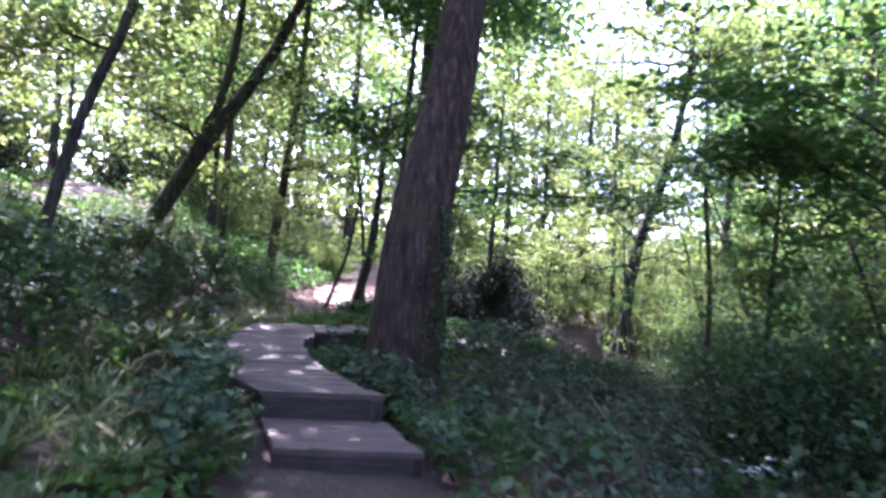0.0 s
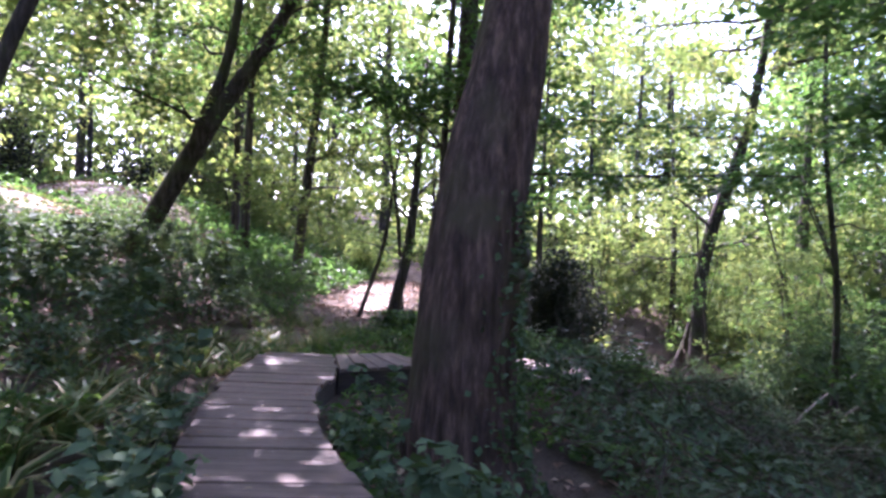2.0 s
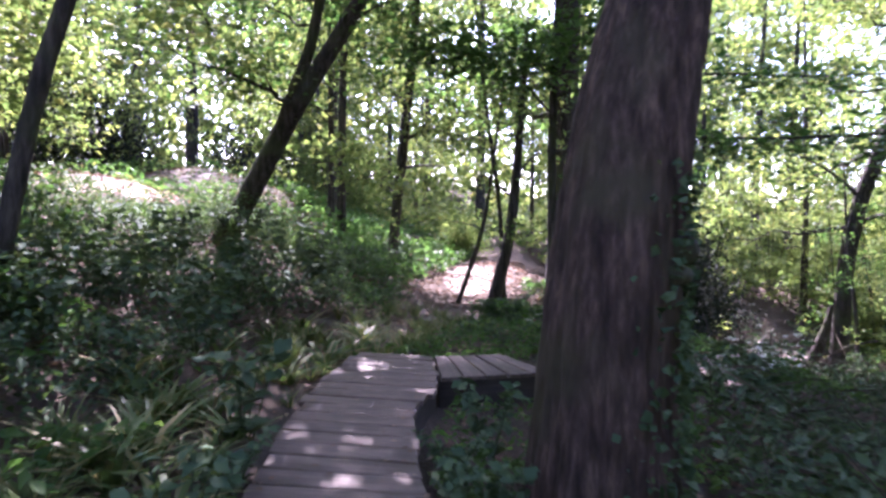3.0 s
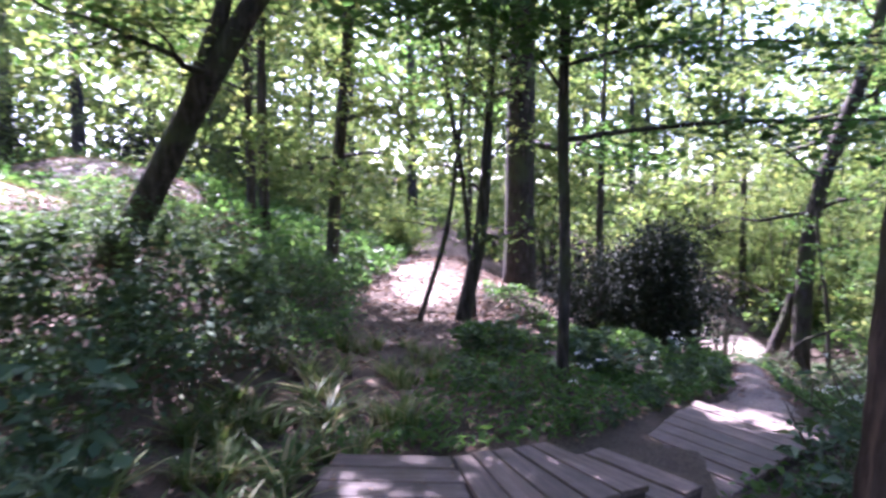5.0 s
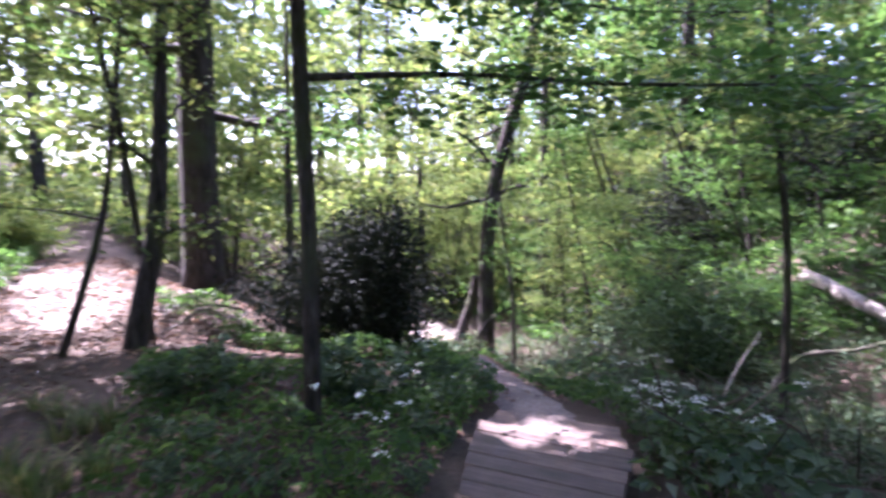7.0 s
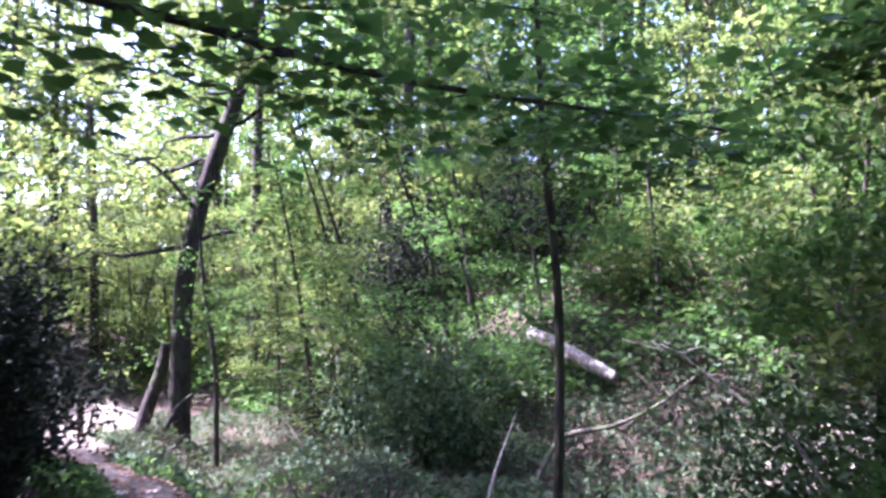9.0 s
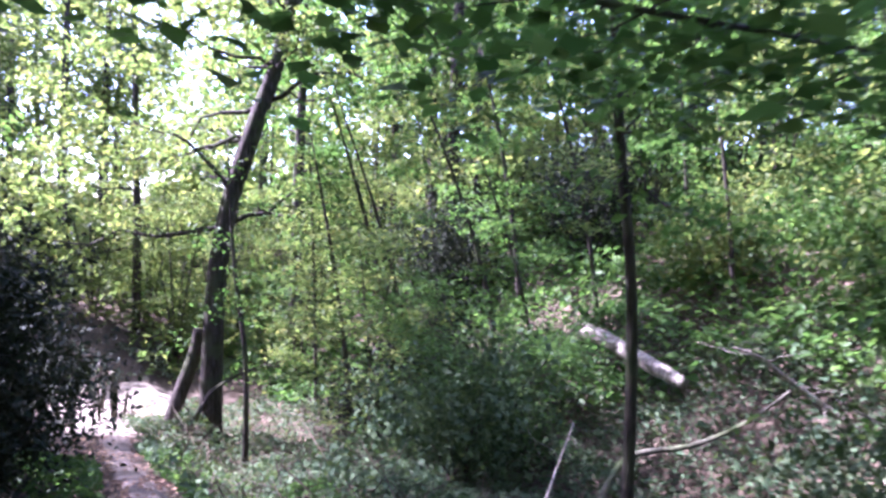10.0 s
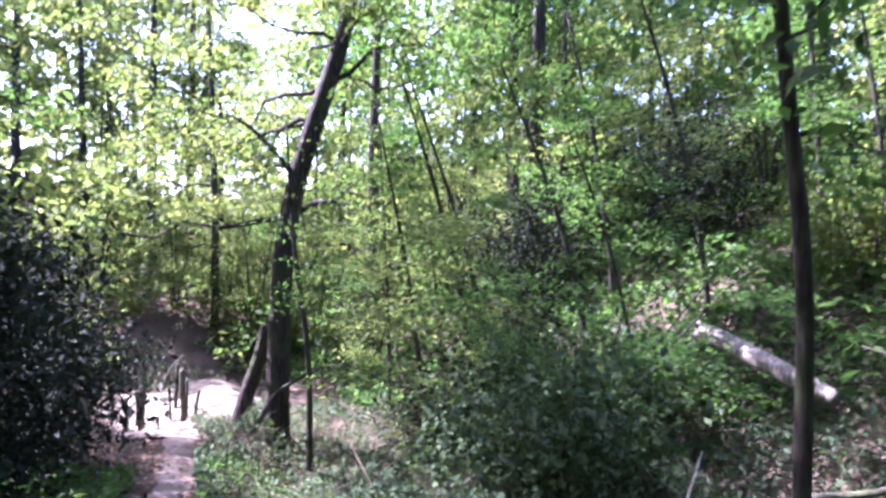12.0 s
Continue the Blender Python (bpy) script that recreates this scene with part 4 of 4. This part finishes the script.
carpet("gully_edge_plants", lambda x, y: off_deck(x, y) & off_foot(x, y) & (np.sin(1.7 * x + 0.9 * y) > -0.4), (0.3, 4.8, 1, 9), 170, 0.5, 0.085, M_LEAF_PALE, "grey-green leafy plants on the gully edge", seed=20)
carpet("gully_stems", lambda x, y: off_deck(x, y) & off_foot(x, y) & off_path(x, y, 0.5) & (x > path_x(y) + 0.5), (0.4, 12, 0, 22), 75, 0.7, 0.42, M_STEM, "tangle of dry brown stems and twigs", flat=0.3, aspect=0.022, seed=16, fold=0.004)
carpet("slope_litter", lambda x, y: np.ones(len(x), dtype=bool), (-6.2, -1.2, 15, 25), 90, 0.05, 0.1, M_LITTER, "brown fallen leaves on the sunlit rise", flat=0.8, category="leaf litter", seed=18)
carpet("clearing_litter", lambda x, y: np.ones(len(x), dtype=bool), (-13.5, -7.5, 11, 22), 60, 0.06, 0.1, M_LITTER, "dry brown leaves and chips in the clearing", flat=0.8, category="leaf litter", seed=19)
carpet("glade_grass", lambda x, y: off_path(x, y, 0.5), (5.0, 8.2, 18.2, 24.5), 130, 0.3, 0.1, M_GRASS, "sunlit pale grass beside the lower path", flat=0.3, aspect=0.2, seed=17, fold=0.03)
carpet("far_floor_plants", lambda x, y: (off_path(x, y, 1.2) | (y > 30.4)) & (np.abs(x - 7) + np.abs(y - 28.6) > 1.8), (-16, 22, 27, 46), 45, 1.3, 0.26, M_LEAF_BRIGHT, "light green plants covering the distant wood floor", seed=14)
carpet("far_slope_undergrowth", lambda x, y: (x > 9.5) & (np.hypot(x - 8.2, y - 9.3) > 0.8), (9.5, 30, 0, 34), 120, 1.0, 0.18, M_LEAF_MID, "green plants on the opposite slope", seed=8)
carpet("notch_plants", lambda x, y: off_deck(x, y), (-1.7, -0.3, 6.7, 8.3), 260, 0.1, 0.06, M_LEAF_MID, "low green plants under the boardwalk turn", seed=41)
carpet("leaf_litter", lambda x, y: off_deck(x, y) & ((y < 8) | (x < path_x(y) + 0.35)), (-8, 9, -3, 24), 110, 0.02, 0.075, M_LITTER, "fallen brown leaves scattered on the soil", flat=0.85, category="leaf litter", seed=9)
carpet("clearing_back_plants", lambda x, y: np.sin(2.3 * x + 1.1 * y) > -0.5, (4.4, 9.2, 27.6, 29.4), 150, 0.4, 0.11, M_LEAF_PALE, "grey-green plants at the foot of the earth bank", seed=31)
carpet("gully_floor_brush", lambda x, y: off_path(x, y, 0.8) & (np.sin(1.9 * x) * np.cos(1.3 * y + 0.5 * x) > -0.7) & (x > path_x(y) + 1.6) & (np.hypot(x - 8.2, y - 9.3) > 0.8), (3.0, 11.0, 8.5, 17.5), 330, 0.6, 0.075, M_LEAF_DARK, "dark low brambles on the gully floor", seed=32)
carpet("distant_floor_plants", lambda x, y: (x > 20) | (y > 45), (6, 46, 30, 72), 13, 1.8, 0.5, M_LEAF_BRIGHT, "light green plants on the distant hillside", seed=33)
carpet("path_verge_plants", lambda x, y: off_deck(x, y) & (x > path_x(y) + 0.3) & (x < path_x(y) + 1.9), (0.8, 6.6, 10.4, 20.5), 420, 0.2, 0.07, M_LEAF_MID, "low fresh green plants along the lower path", seed=34)
carpet("clearing_grass", lambda x, y: np.sin(1.7 * x) * np.cos(1.2 * y + 0.6 * x) > -0.1, (-13.6, -8.2, 11.6, 22.5), 60, 0.22, 0.13, M_GRASS, "sparse pale grass in the clearing", flat=0.3, aspect=0.16, seed=35, fold=0.03)



# ---- bushes, dead wood, posts ----
def bush(place, radius, height, leaves, size, mat, label, name="bush", base=None, flat=0.35, group="", stems=9):
    x, y = place
    z = gz(x, y) if base is None else base
    thing = empty(name, (x, y, z - 0.05), label, "bush", group)
    tips = []
    for k in range(stems):
        az = k * 137.5
        lean = radius * (0.25 + 0.75 * ((k * 0.618) % 1.0))
        h = height * (0.65 + 0.35 * ((k * 0.377) % 1.0)) * (1.05 - 0.4 * (lean / radius) ** 2)
        c, s = math.cos(radians(az)), math.sin(radians(az))
        line = smooth_line([(0.05 * c, 0.05 * s, 0), (0.35 * lean * c, 0.35 * lean * s, 0.45 * h), (0.75 * lean * c, 0.75 * lean * s, 0.8 * h), (lean * c, lean * s, h)], 9)
        wood = Tubes()
        wood.add(line, [0.03, 0.012, 0.004], 5)
        part("stem", wood.mesh("stem"), M_BARK, thing)
        for j in (2, 3, 4, 5, 6, 7, 8):
            for q in range(2):
                tips.append(line[j] + rng.normal(size=3) * radius * 0.2)
    pts = clusters(tips, max(3, leaves // len(tips)), radius * 0.5, 0.8)
    pts[:, 2] = np.maximum(pts[:, 2], 0.05)
    part("foliage", leaf_cloud("foliage", pts, size, flat), mat, thing)
    return thing


# dark brush by the path, its shade carried by the leaf colour
bush((2.0, 19.3), 0.95, 2.7, 10000, 0.078, M_LEAF_SHADE, "dense shade-dark bush crowding the path", "shade_bush")
bush((1.6, 17.6), 1.25, 2.3, 14000, 0.078, M_LEAF_SHADE, "dense shade-dark bush beside the path", "shade_bush")
bush((1.35, 15.4), 0.8, 2.4, 8500, 0.065, M_LEAF_SHADE, "shade-dark bush overhanging the path", "shade_bush")
bush((0.2, 15.6), 1.0, 1.5, 5000, 0.07, M_LEAF_SHADE, "low shade-dark bush under the trees", "shade_bush")
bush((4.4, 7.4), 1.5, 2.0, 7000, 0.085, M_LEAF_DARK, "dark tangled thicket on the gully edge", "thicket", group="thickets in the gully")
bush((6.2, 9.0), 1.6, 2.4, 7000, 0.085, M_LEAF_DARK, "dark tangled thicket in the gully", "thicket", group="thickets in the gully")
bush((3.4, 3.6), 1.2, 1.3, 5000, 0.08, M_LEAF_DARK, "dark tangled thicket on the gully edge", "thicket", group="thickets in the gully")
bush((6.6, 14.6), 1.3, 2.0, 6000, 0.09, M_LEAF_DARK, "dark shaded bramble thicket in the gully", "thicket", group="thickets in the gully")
tree((8.3, 15.5), grow(stems_of(7, 3.6, 2.3, 0.035), 7, 0.2, 1.3, 4, 11000, 0.08, seed=71, squash=0.25, flat=0.7, spray=0.55), M_BARK, M_LEAF_MID, "arching green hazel spreading over the gully", "hazel_bush", "hazel bushes in the wood")
# near-black bushes stand for the shaded gaps on the slope
bush((9.3, 17.6), 1.3, 2.7, 6000, 0.09, M_LEAF_SHADE, "near-black bush standing for shade on the opposite slope", "shade_bush")
bush((13.3, 20.6), 1.8, 4.2, 7000, 0.11, M_LEAF_SHADE, "tall near-black bush standing for shade on the slope", "shade_bush")
bush((15.6, 17.2), 1.7, 3.4, 6000, 0.11, M_LEAF_SHADE, "near-black bush standing for shade high on the slope", "shade_bush")
bush((8.8, 18.6), 1.2, 1.7, 5000, 0.085, M_LEAF_SHADE, "low near-black bush standing for shade on the gully side", "shade_bush")
bush((11.5, 10.0), 1.7, 2.6, 7000, 0.1, M_LEAF_MID, "leafy green bush on the opposite slope", "spreading_bush")
bush((12.8, 13.0), 1.4, 2.2, 5000, 0.1, M_LEAF_BRIGHT, "yellow-green leafy bush on the opposite slope", "spreading_bush")
# near-black bushes stand for the shaded hollow behind the clearing
bush((-15.2, 18.6), 1.7, 3.2, 6000, 0.1, M_LEAF_SHADE, "near-black bush standing for the dark hollow behind the clearing", "shade_bush")
bush((-14.2, 14.6), 1.6, 3.4, 6000, 0.1, M_LEAF_SHADE, "near-black bush standing for the dark hollow behind the clearing", "shade_bush")
bush((-13.4, 24.0), 1.5, 2.8, 4500, 0.1, M_LEAF_SHADE, "near-black bush standing for the dark hollow behind the clearing", "shade_bush")
bush((-7.6, 14.6), 0.6, 0.75, 1100, 0.08, M_LITTER, "reddish dry bracken heap on the bank", "bracken_heap")
bush((-6.6, 15.4), 0.5, 0.8, 900, 0.08, M_LITTER, "reddish dry bracken beside the leaning tree", "bracken_heap")
bush((-4.9, 25.6), 0.9, 1.6, 3500, 0.1, M_LEAF_BRIGHT, "bright sunlit bush at the bend of the track", "spreading_bush")


def dead_branch(name, line, radii, label, twigs=0, mat=None, seed=1):
    r = np.random.default_rng(seed)
    t = Tubes()
    fine = smooth_line(line, 22)
    t.add(fine, radii, 10, 0.05)
    twig_list = []
    for k in range(twigs):
        i = int(r.integers(4, 20))
        twig_list.append((limb_points(fine[i], r.random() * 360, 0.3 + 0.6 * r.random(), 20 + 25 * r.normal(), 6), [radii[-1] * 0.6, 0.003]))
    thing = part(name, t.mesh(name), mat or M_DEAD)
    for line_t, rad_t in twig_list:
        tw = Tubes()
        tw.add(line_t, rad_t, 5)
        part("twig", tw.mesh("twig"), mat or M_DEAD, thing)
    return tagged(thing, label, "branch")


log_line = [(10.35, 14.75), (10.1, 14.1), (9.85, 13.5), (9.65, 13.0), (9.5, 12.6)]
dead_branch("fallen_log", [(x, y, max(gz(x, y) + 0.1, z)) for (x, y), z in zip(log_line, (0.05, -0.05, -0.2, -0.32, -0.42))], [0.15, 0.14, 0.13, 0.1], "pale barkless log fallen across the slope", 0)
dead_branch("bent_branch", [(5.3, 12.0, gz(5.3, 12.0) - 0.08), (5.45, 12.05, -1.0), (5.75, 12.05, -0.7), (6.1, 11.95, -0.45), (6.45, 11.5, -0.33), (6.9, 11.1, -0.1), (7.4, 10.8, 0.2)], [0.04, 0.036, 0.028, 0.012], "grey bare branch arching over the gully", 3, M_BARK_PALE, 2)
dead_branch("white_branch", [(8.9, 10.2, gz(8.9, 10.2) - 0.05), (8.75, 10.6, -0.25), (8.6, 11.0, 0.05), (8.3, 11.3, 0.35), (7.9, 11.5, 0.5)], [0.045, 0.035, 0.015], "bleached white dead branch with twigs", 9, M_DEAD, 3)
dead_branch("leaning_stick", [(4.75, 12.3, gz(4.75, 12.3) - 0.03), (5.3, 12.45, -0.75), (6.05, 12.6, -0.25)], [0.02, 0.016, 0.008], "thin pale dead stick leaning in the brush", 2, M_DEAD, 4)
dead_branch("leaning_stick", [(3.2, 8.2, gz(3.2, 8.2)), (4.2, 8.8, -0.3), (5.3, 9.6, 0.35), (6.0, 10.2, 0.5)], [0.025, 0.02, 0.008], "thin grey dead stick leaning in the brush", 3, M_BARK_PALE, 5)
dead_branch("pale_stick", [(6.0, 27.3, gz(6.0, 27.3) - 0.05), (6.2, 27.6, gz(6.2, 27.6) + 0.35), (6.5, 27.9, gz(6.5, 27.9) + 0.6), (6.85, 28.1, gz(6.85, 28.1) + 0.75)], [0.05, 0.045, 0.03], "short pale dead stick on the earth bank", 0, M_DEAD, 6)
fb = [(5.35, 20.5, 0.02), (5.75, 20.55, 0.42), (6.2, 20.75, 0.85), (7.0, 20.8, 1.15), (7.8, 20.9, 1.2)]
dead_branch("leaning_branch", [(x, y, gz(5.35, 20.5) + h) for x, y, h in fb], [0.06, 0.05, 0.035, 0.012], "dark bent branch propped against the tree", 3, M_BARK, 7)


def brush_pile(x, y, n, label):
    """Cut sticks thrown together, each a part."""
    z = gz(x, y)
    thing = empty("brush_pile", (x, y, z), label, "brushwood")
    for k in range(n):
        t = Tubes()
        az, L = rng.random() * 180, 0.8 + 0.9 * rng.random()
        c0 = np.array([rng.normal() * 0.4, rng.normal() * 0.4, 0.06 + 0.035 * k])
        lp = limb_points(c0, az, L, rng.normal() * 14 + 4, 6)
        t.add(lp - (lp[3] - c0), [0.018, 0.006], 5, 0.05)
        part("stick", t.mesh("stick"), M_DEAD if k % 3 else M_BARK, thing)


brush_pile(-8.6, 14.9, 16, "heap of cut pinkish-brown branches by the clearing")
brush_pile(-1.6, 16.2, 12, "heap of cut branches under the tall tree")
brush_pile(-7.6, 13.6, 12, "heap of cut branches behind the leaning tree")


def stake(x, y, h, r, lean, label="split grey timber stake beside the path"):
    t = Tubes()
    z = gz(x, y)
    t.add(np.array([(0, 0, -0.1), (lean * 0.5, 0, h * 0.5), (lean, 0.02, h - 0.04), (lean, 0.02, h)]), [r, r, r * 0.95, r * 0.6], 7, 0.05)
    ob = part("fence_stake", t.mesh("fence_stake"), M_BARK_PALE)
    ob.location = (x, y, z)
    return tagged(ob, label, "post", "stakes beside the lower path")


for x, y, h, r, lean in ((4.56, 23.46, 0.95, 0.05, 0.05), (4.4, 22.9, 0.85, 0.045, -0.06), (4.62, 24.1, 0.9, 0.04, 0.1), (4.25, 23.3, 0.7, 0.04, 0.0), (4.1, 23.8, 0.8, 0.035, 0.02), (5.62, 24.0, 0.95, 0.035, 0.02), (5.35, 24.2, 0.8, 0.03, -0.03), (5.47, 23.72, 1.2, 0.06, -0.03), (5.75, 25.2, 1.1, 0.05, 0.06), (5.9, 24.3, 0.6, 0.04, 0.1)):
    stake(x, y, h, r, lean)


# ---- single plants along the boardwalk ----
def nettle(seed, leaf_size=0.075, height=0.42, count=7):
    r = np.random.default_rng(seed)
    stem, pts = Tubes(), []
    for k in range(count):
        a, s = r.random() * 6.28, 0.16 * r.random()
        h = height * (0.6 + 0.5 * r.random())
        top = np.array([math.cos(a) * (s + 0.12), math.sin(a) * (s + 0.12), h])
        foot = np.array([math.cos(a) * s * 0.5, math.sin(a) * s * 0.5, -0.03])
        line = smooth_line([foot, (foot + top) / 2 + np.array([0, 0, 0.06]), top], 6)
        stem.add(line, [0.005, 0.003], 4)
        for j in range(1, 6):
            for q in range(4):
                b = q * 1.571 + j * 0.8
                pts.append(line[j] + np.array([math.cos(b), math.sin(b), 0.12]) * leaf_size * 0.55)
    return stem.mesh("stems"), leaf_cloud("leaves", pts, leaf_size, 0.6, 0.66, 0.12)


def umbels(seed, height=0.5):
    r = np.random.default_rng(seed)
    pts = []
    for k in range(6):
        c = np.array([r.normal() * 0.14, r.normal() * 0.14, height * (0.85 + 0.4 * r.random())])
        pts += [c + np.array([r.normal() * 0.025, r.normal() * 0.025, r.normal() * 0.006]) for _ in range(14)]
    return leaf_cloud("flowers", pts, 0.02, 0.8, 0.95)


def tuft(seed, n=34, height=0.34, wide=0.006, flop=0.35):
    r = np.random.default_rng(seed)
    v, f = [], []
    for k in range(n):
        a, h = r.random() * 6.28, height * (0.5 + 0.7 * r.random())
        d = np.array([math.cos(a), math.sin(a), 0])
        w = np.array([-d[1], d[0], 0]) * wide
        base = d * 0.05 * r.random()
        i = len(v)
        reach = h * (flop + 0.6 * r.random())
        for u, q in ((0, 1), (0.5, 0.9), (0.85, 0.5)):
            p = base + d * reach * u * u + np.array([0, 0, h * (u - 0.35 * u * u) - 0.02])
            v += [p - w * q, p + w * q]
        v.append(base + d * reach + np.array([0, 0, h * 0.6]))
        f += [(i, i + 1, i + 3), (i, i + 3, i + 2), (i + 2, i + 3, i + 5), (i + 2, i + 5, i + 4), (i + 4, i + 5, i + 6)]
    return mesh_from("blades", v, f)


def fern(seed):
    r = np.random.default_rng(seed)
    pts, rib = [], Tubes()
    for k in range(9):
        a = k * 0.7 + 0.2 * r.random()
        L = 0.5 + 0.2 * r.random()
        u = np.linspace(0, 1, 12)
        d = np.array([math.cos(a), math.sin(a), 0])
        line = d[None, :] * (u * L)[:, None] + np.array([0, 0, 1])[None, :] * (0.42 * u - 0.34 * u ** 2.2)[:, None]
        rib.add(line, [0.004, 0.001], 4)
        side = np.array([-d[1], d[0], 0])
        for i in range(1, 12):
            w = 0.13 * math.sin(math.pi * min(1, 0.12 + u[i] * 0.88))
            for s in (-1, 1):
                for q in (0.3, 0.65, 1.0):
                    pts.append(line[i] + side * s * w * q)
    return rib.mesh("ribs"), leaf_cloud("fronds", pts, 0.055, 0.8, 0.5)


def put(kind, made, x, y, turn, size, z=None):
    """A copy of a small plant, turned and sized."""
    ob = copy_thing(made, pose(x, y, (gz(x, y) if z is None else z), 0, 0, turn))
    ob.scale = (size,) * 3
    return ob


def small_plant(name, parts, label, category, group, x, y):
    thing = empty(name, (x, y, gz(x, y)), label, category, group)
    for n, me, mat in parts:
        tagged(part(n, me, mat, thing), kind="stuff")
    return thing


verge_l = [(-1.32, 3.75), (-1.45, 4.05), (-1.62, 4.35), (-1.8, 4.65), (-1.4, 3.4), (-1.25, 3.1), (-2.05, 5.1), (-2.2, 5.6), (-2.45, 6.2), (-1.7, 3.9)]
verge_r = [(-0.2, 4.6), (-0.4, 4.9), (-0.62, 5.15), (-0.85, 5.45), (-1.0, 5.8), (-1.15, 6.15), (-1.28, 6.5), (-0.9, 5.9), (-0.05, 4.1), (0.15, 3.7), (0.25, 4.4), (-0.35, 5.4), (0.3, 5.0), (-0.1, 8.0), (0.3, 8.5), (0.7, 8.9), (1.1, 9.3)]
sunny = [(1.2, 9.55), (1.32, 9.8), (1.48, 10.05), (1.2, 9.25), (1.62, 10.4), (1.05, 9.1), (1.8, 10.75), (1.5, 9.6)]
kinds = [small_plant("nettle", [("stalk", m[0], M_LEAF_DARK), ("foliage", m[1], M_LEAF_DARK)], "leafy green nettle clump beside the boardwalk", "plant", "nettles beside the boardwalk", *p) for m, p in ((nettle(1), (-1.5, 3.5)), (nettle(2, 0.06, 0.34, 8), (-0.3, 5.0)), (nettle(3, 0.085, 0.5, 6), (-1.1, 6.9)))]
for k, (x, y) in enumerate(verge_l + verge_r):
    put("nettle", kinds[k % 3], x, y, 77 * k, (0.5 if x > -1.4 and y > 5.3 else 0.75) + 0.4 * ((k * 0.618) % 1))
pr = random.Random(9)
for k in range(90):
    x, y = pr.uniform(-6.0, -2.9), pr.uniform(2.0, 11.0)
    if x < -2.7 - 0.1 * (y - 3) and abs(x + 3.0) + 1 > 0:
        put("nettle", kinds[k % 3], x, y, pr.uniform(0, 360), pr.uniform(0.8, 1.25), gz(x, y) + 0.3)
for k in range(60):
    x, y = pr.uniform(-1.9, 0.9), pr.uniform(9.6, 12.5)
    if float(off_deck(np.array(x), np.array(y))) and x < float(path_x(y)) - 0.4:
        put("nettle", kinds[k % 3], x, y, pr.uniform(0, 360), pr.uniform(0.7, 1.05) * (1.0 if y > 11.2 - 0.35 * x else 0.45))
flower = small_plant("cow_parsley", [("stalk", nettle(5, 0.06, 0.5, 6)[0], M_LEAF_DARK), ("foliage", nettle(5, 0.06, 0.5, 6)[1], M_LEAF_MID), ("flower", umbels(6), M_WHITE)], "white-flowered plant beside the boardwalk", "plant", "white-flowered plants", 1.4, 9.9)
for k, (x, y) in enumerate(sunny + [(-2.9, 4.4), (3.1, 6.0), (3.6, 6.6), (2.6, 5.4), (-1.0, 9.6), (0.1, 11.4), (0.9, 12.6), (-3.3, 3.4), (4.3, 8.4)]):
    put("cow_parsley", flower, x, y, 61 * k, 0.8 + 0.5 * ((k * 0.618) % 1))
tufts = [small_plant("grass_tuft", [("grass", tuft(s), M_GRASS)], "tuft of green and straw-coloured grass", "grass", "grass tufts along the track", *p) for s, p in ((1, (-1.7, 2.6)), (2, (-2.6, 5.0)), (3, (-2.4, 3.4)))]
for k in range(150):
    y = pr.uniform(1.6, 12.5)
    side = float(np.interp(y, [2.2, 4.2, 6.2, 8.2, 10.5, 15.5], [-1.9, -2.1, -2.55, -3.0, -2.85, -2.95]))
    x = side + pr.choice((-1, 1)) * pr.uniform(0.12, 0.75)
    if float(off_deck(np.array(x), np.array(y))):
        put("grass_tuft", tufts[k % 3], x, y, pr.uniform(0, 360), pr.uniform(0.6, 1.3))
garlic = [small_plant("wild_garlic", [("leaves", tuft(s, 22, 0.3, 0.02, 0.75), M_GRASS)], "flopping strap leaves of wild garlic, partly yellowed", "plant", "wild garlic beside the boardwalk", *p) for s, p in ((11, (-2.2, 4.6)), (12, (-2.9, 7.6)))]
for k in range(75):
    y = pr.uniform(2.6, 10.4)
    left = float(np.interp(y, [3.6, 4.3, 5.4, 6.4, 7.6, 8.6, 10.4], [-1.15, -1.4, -2.1, -2.45, -2.7, -2.75, -2.6]))
    x = left - 0.1 - 1.0 * pr.random() ** 1.4
    put("wild_garlic", garlic[k % 2], x, y, pr.uniform(0, 360), pr.uniform(0.6, 1.15))


def deck_litter():
    r = np.random.default_rng(21)
    pts = []
    for k in range(110):
        u = r.random()
        y = 4.5 + 3.9 * u
        lo, hi = np.interp(y, [4.3, 5.4, 6.4, 7.6, 8.56], [-1.25, -1.95, -2.28, -2.52, -2.58]), np.interp(y, [4.4, 5.4, 6.0, 6.75, 7.75, 8.55], [-0.46, -1.08, -1.35, -1.58, -1.66, -1.88])
        s = r.random()
        s = s ** 2 * 0.5 if r.random() < 0.5 else 1 - s ** 2 * 0.5
        pts.append((lo + (hi - lo) * s, y, 0.392))
    ob = part("deck_leaves", leaf_cloud("deck_leaves", pts, 0.035, 0.97, 0.6, 0.08), M_LITTER)
    tagged(ob, "small dry leaves lying on the boardwalk", "leaf litter", kind="stuff")


deck_litter()
fr = fern(3)
f0 = small_plant("fern", [("ribs", fr[0], M_LEAF_DARK), ("fronds", fr[1], M_LEAF_MID)], "arching green fern at the foot of the trunk", "fern", "ferns", 0.55, 5.7)
for k, (x, y) in enumerate([(1.1, 6.6), (0.85, 7.1), (1.3, 5.3), (0.8, 4.6), (1.7, 7.2), (1.2, 8.2), (2.2, 6.4)]):
    put("fern", f0, x, y, 50 * k, 0.8 + 0.4 * ((k * 0.618) % 1))
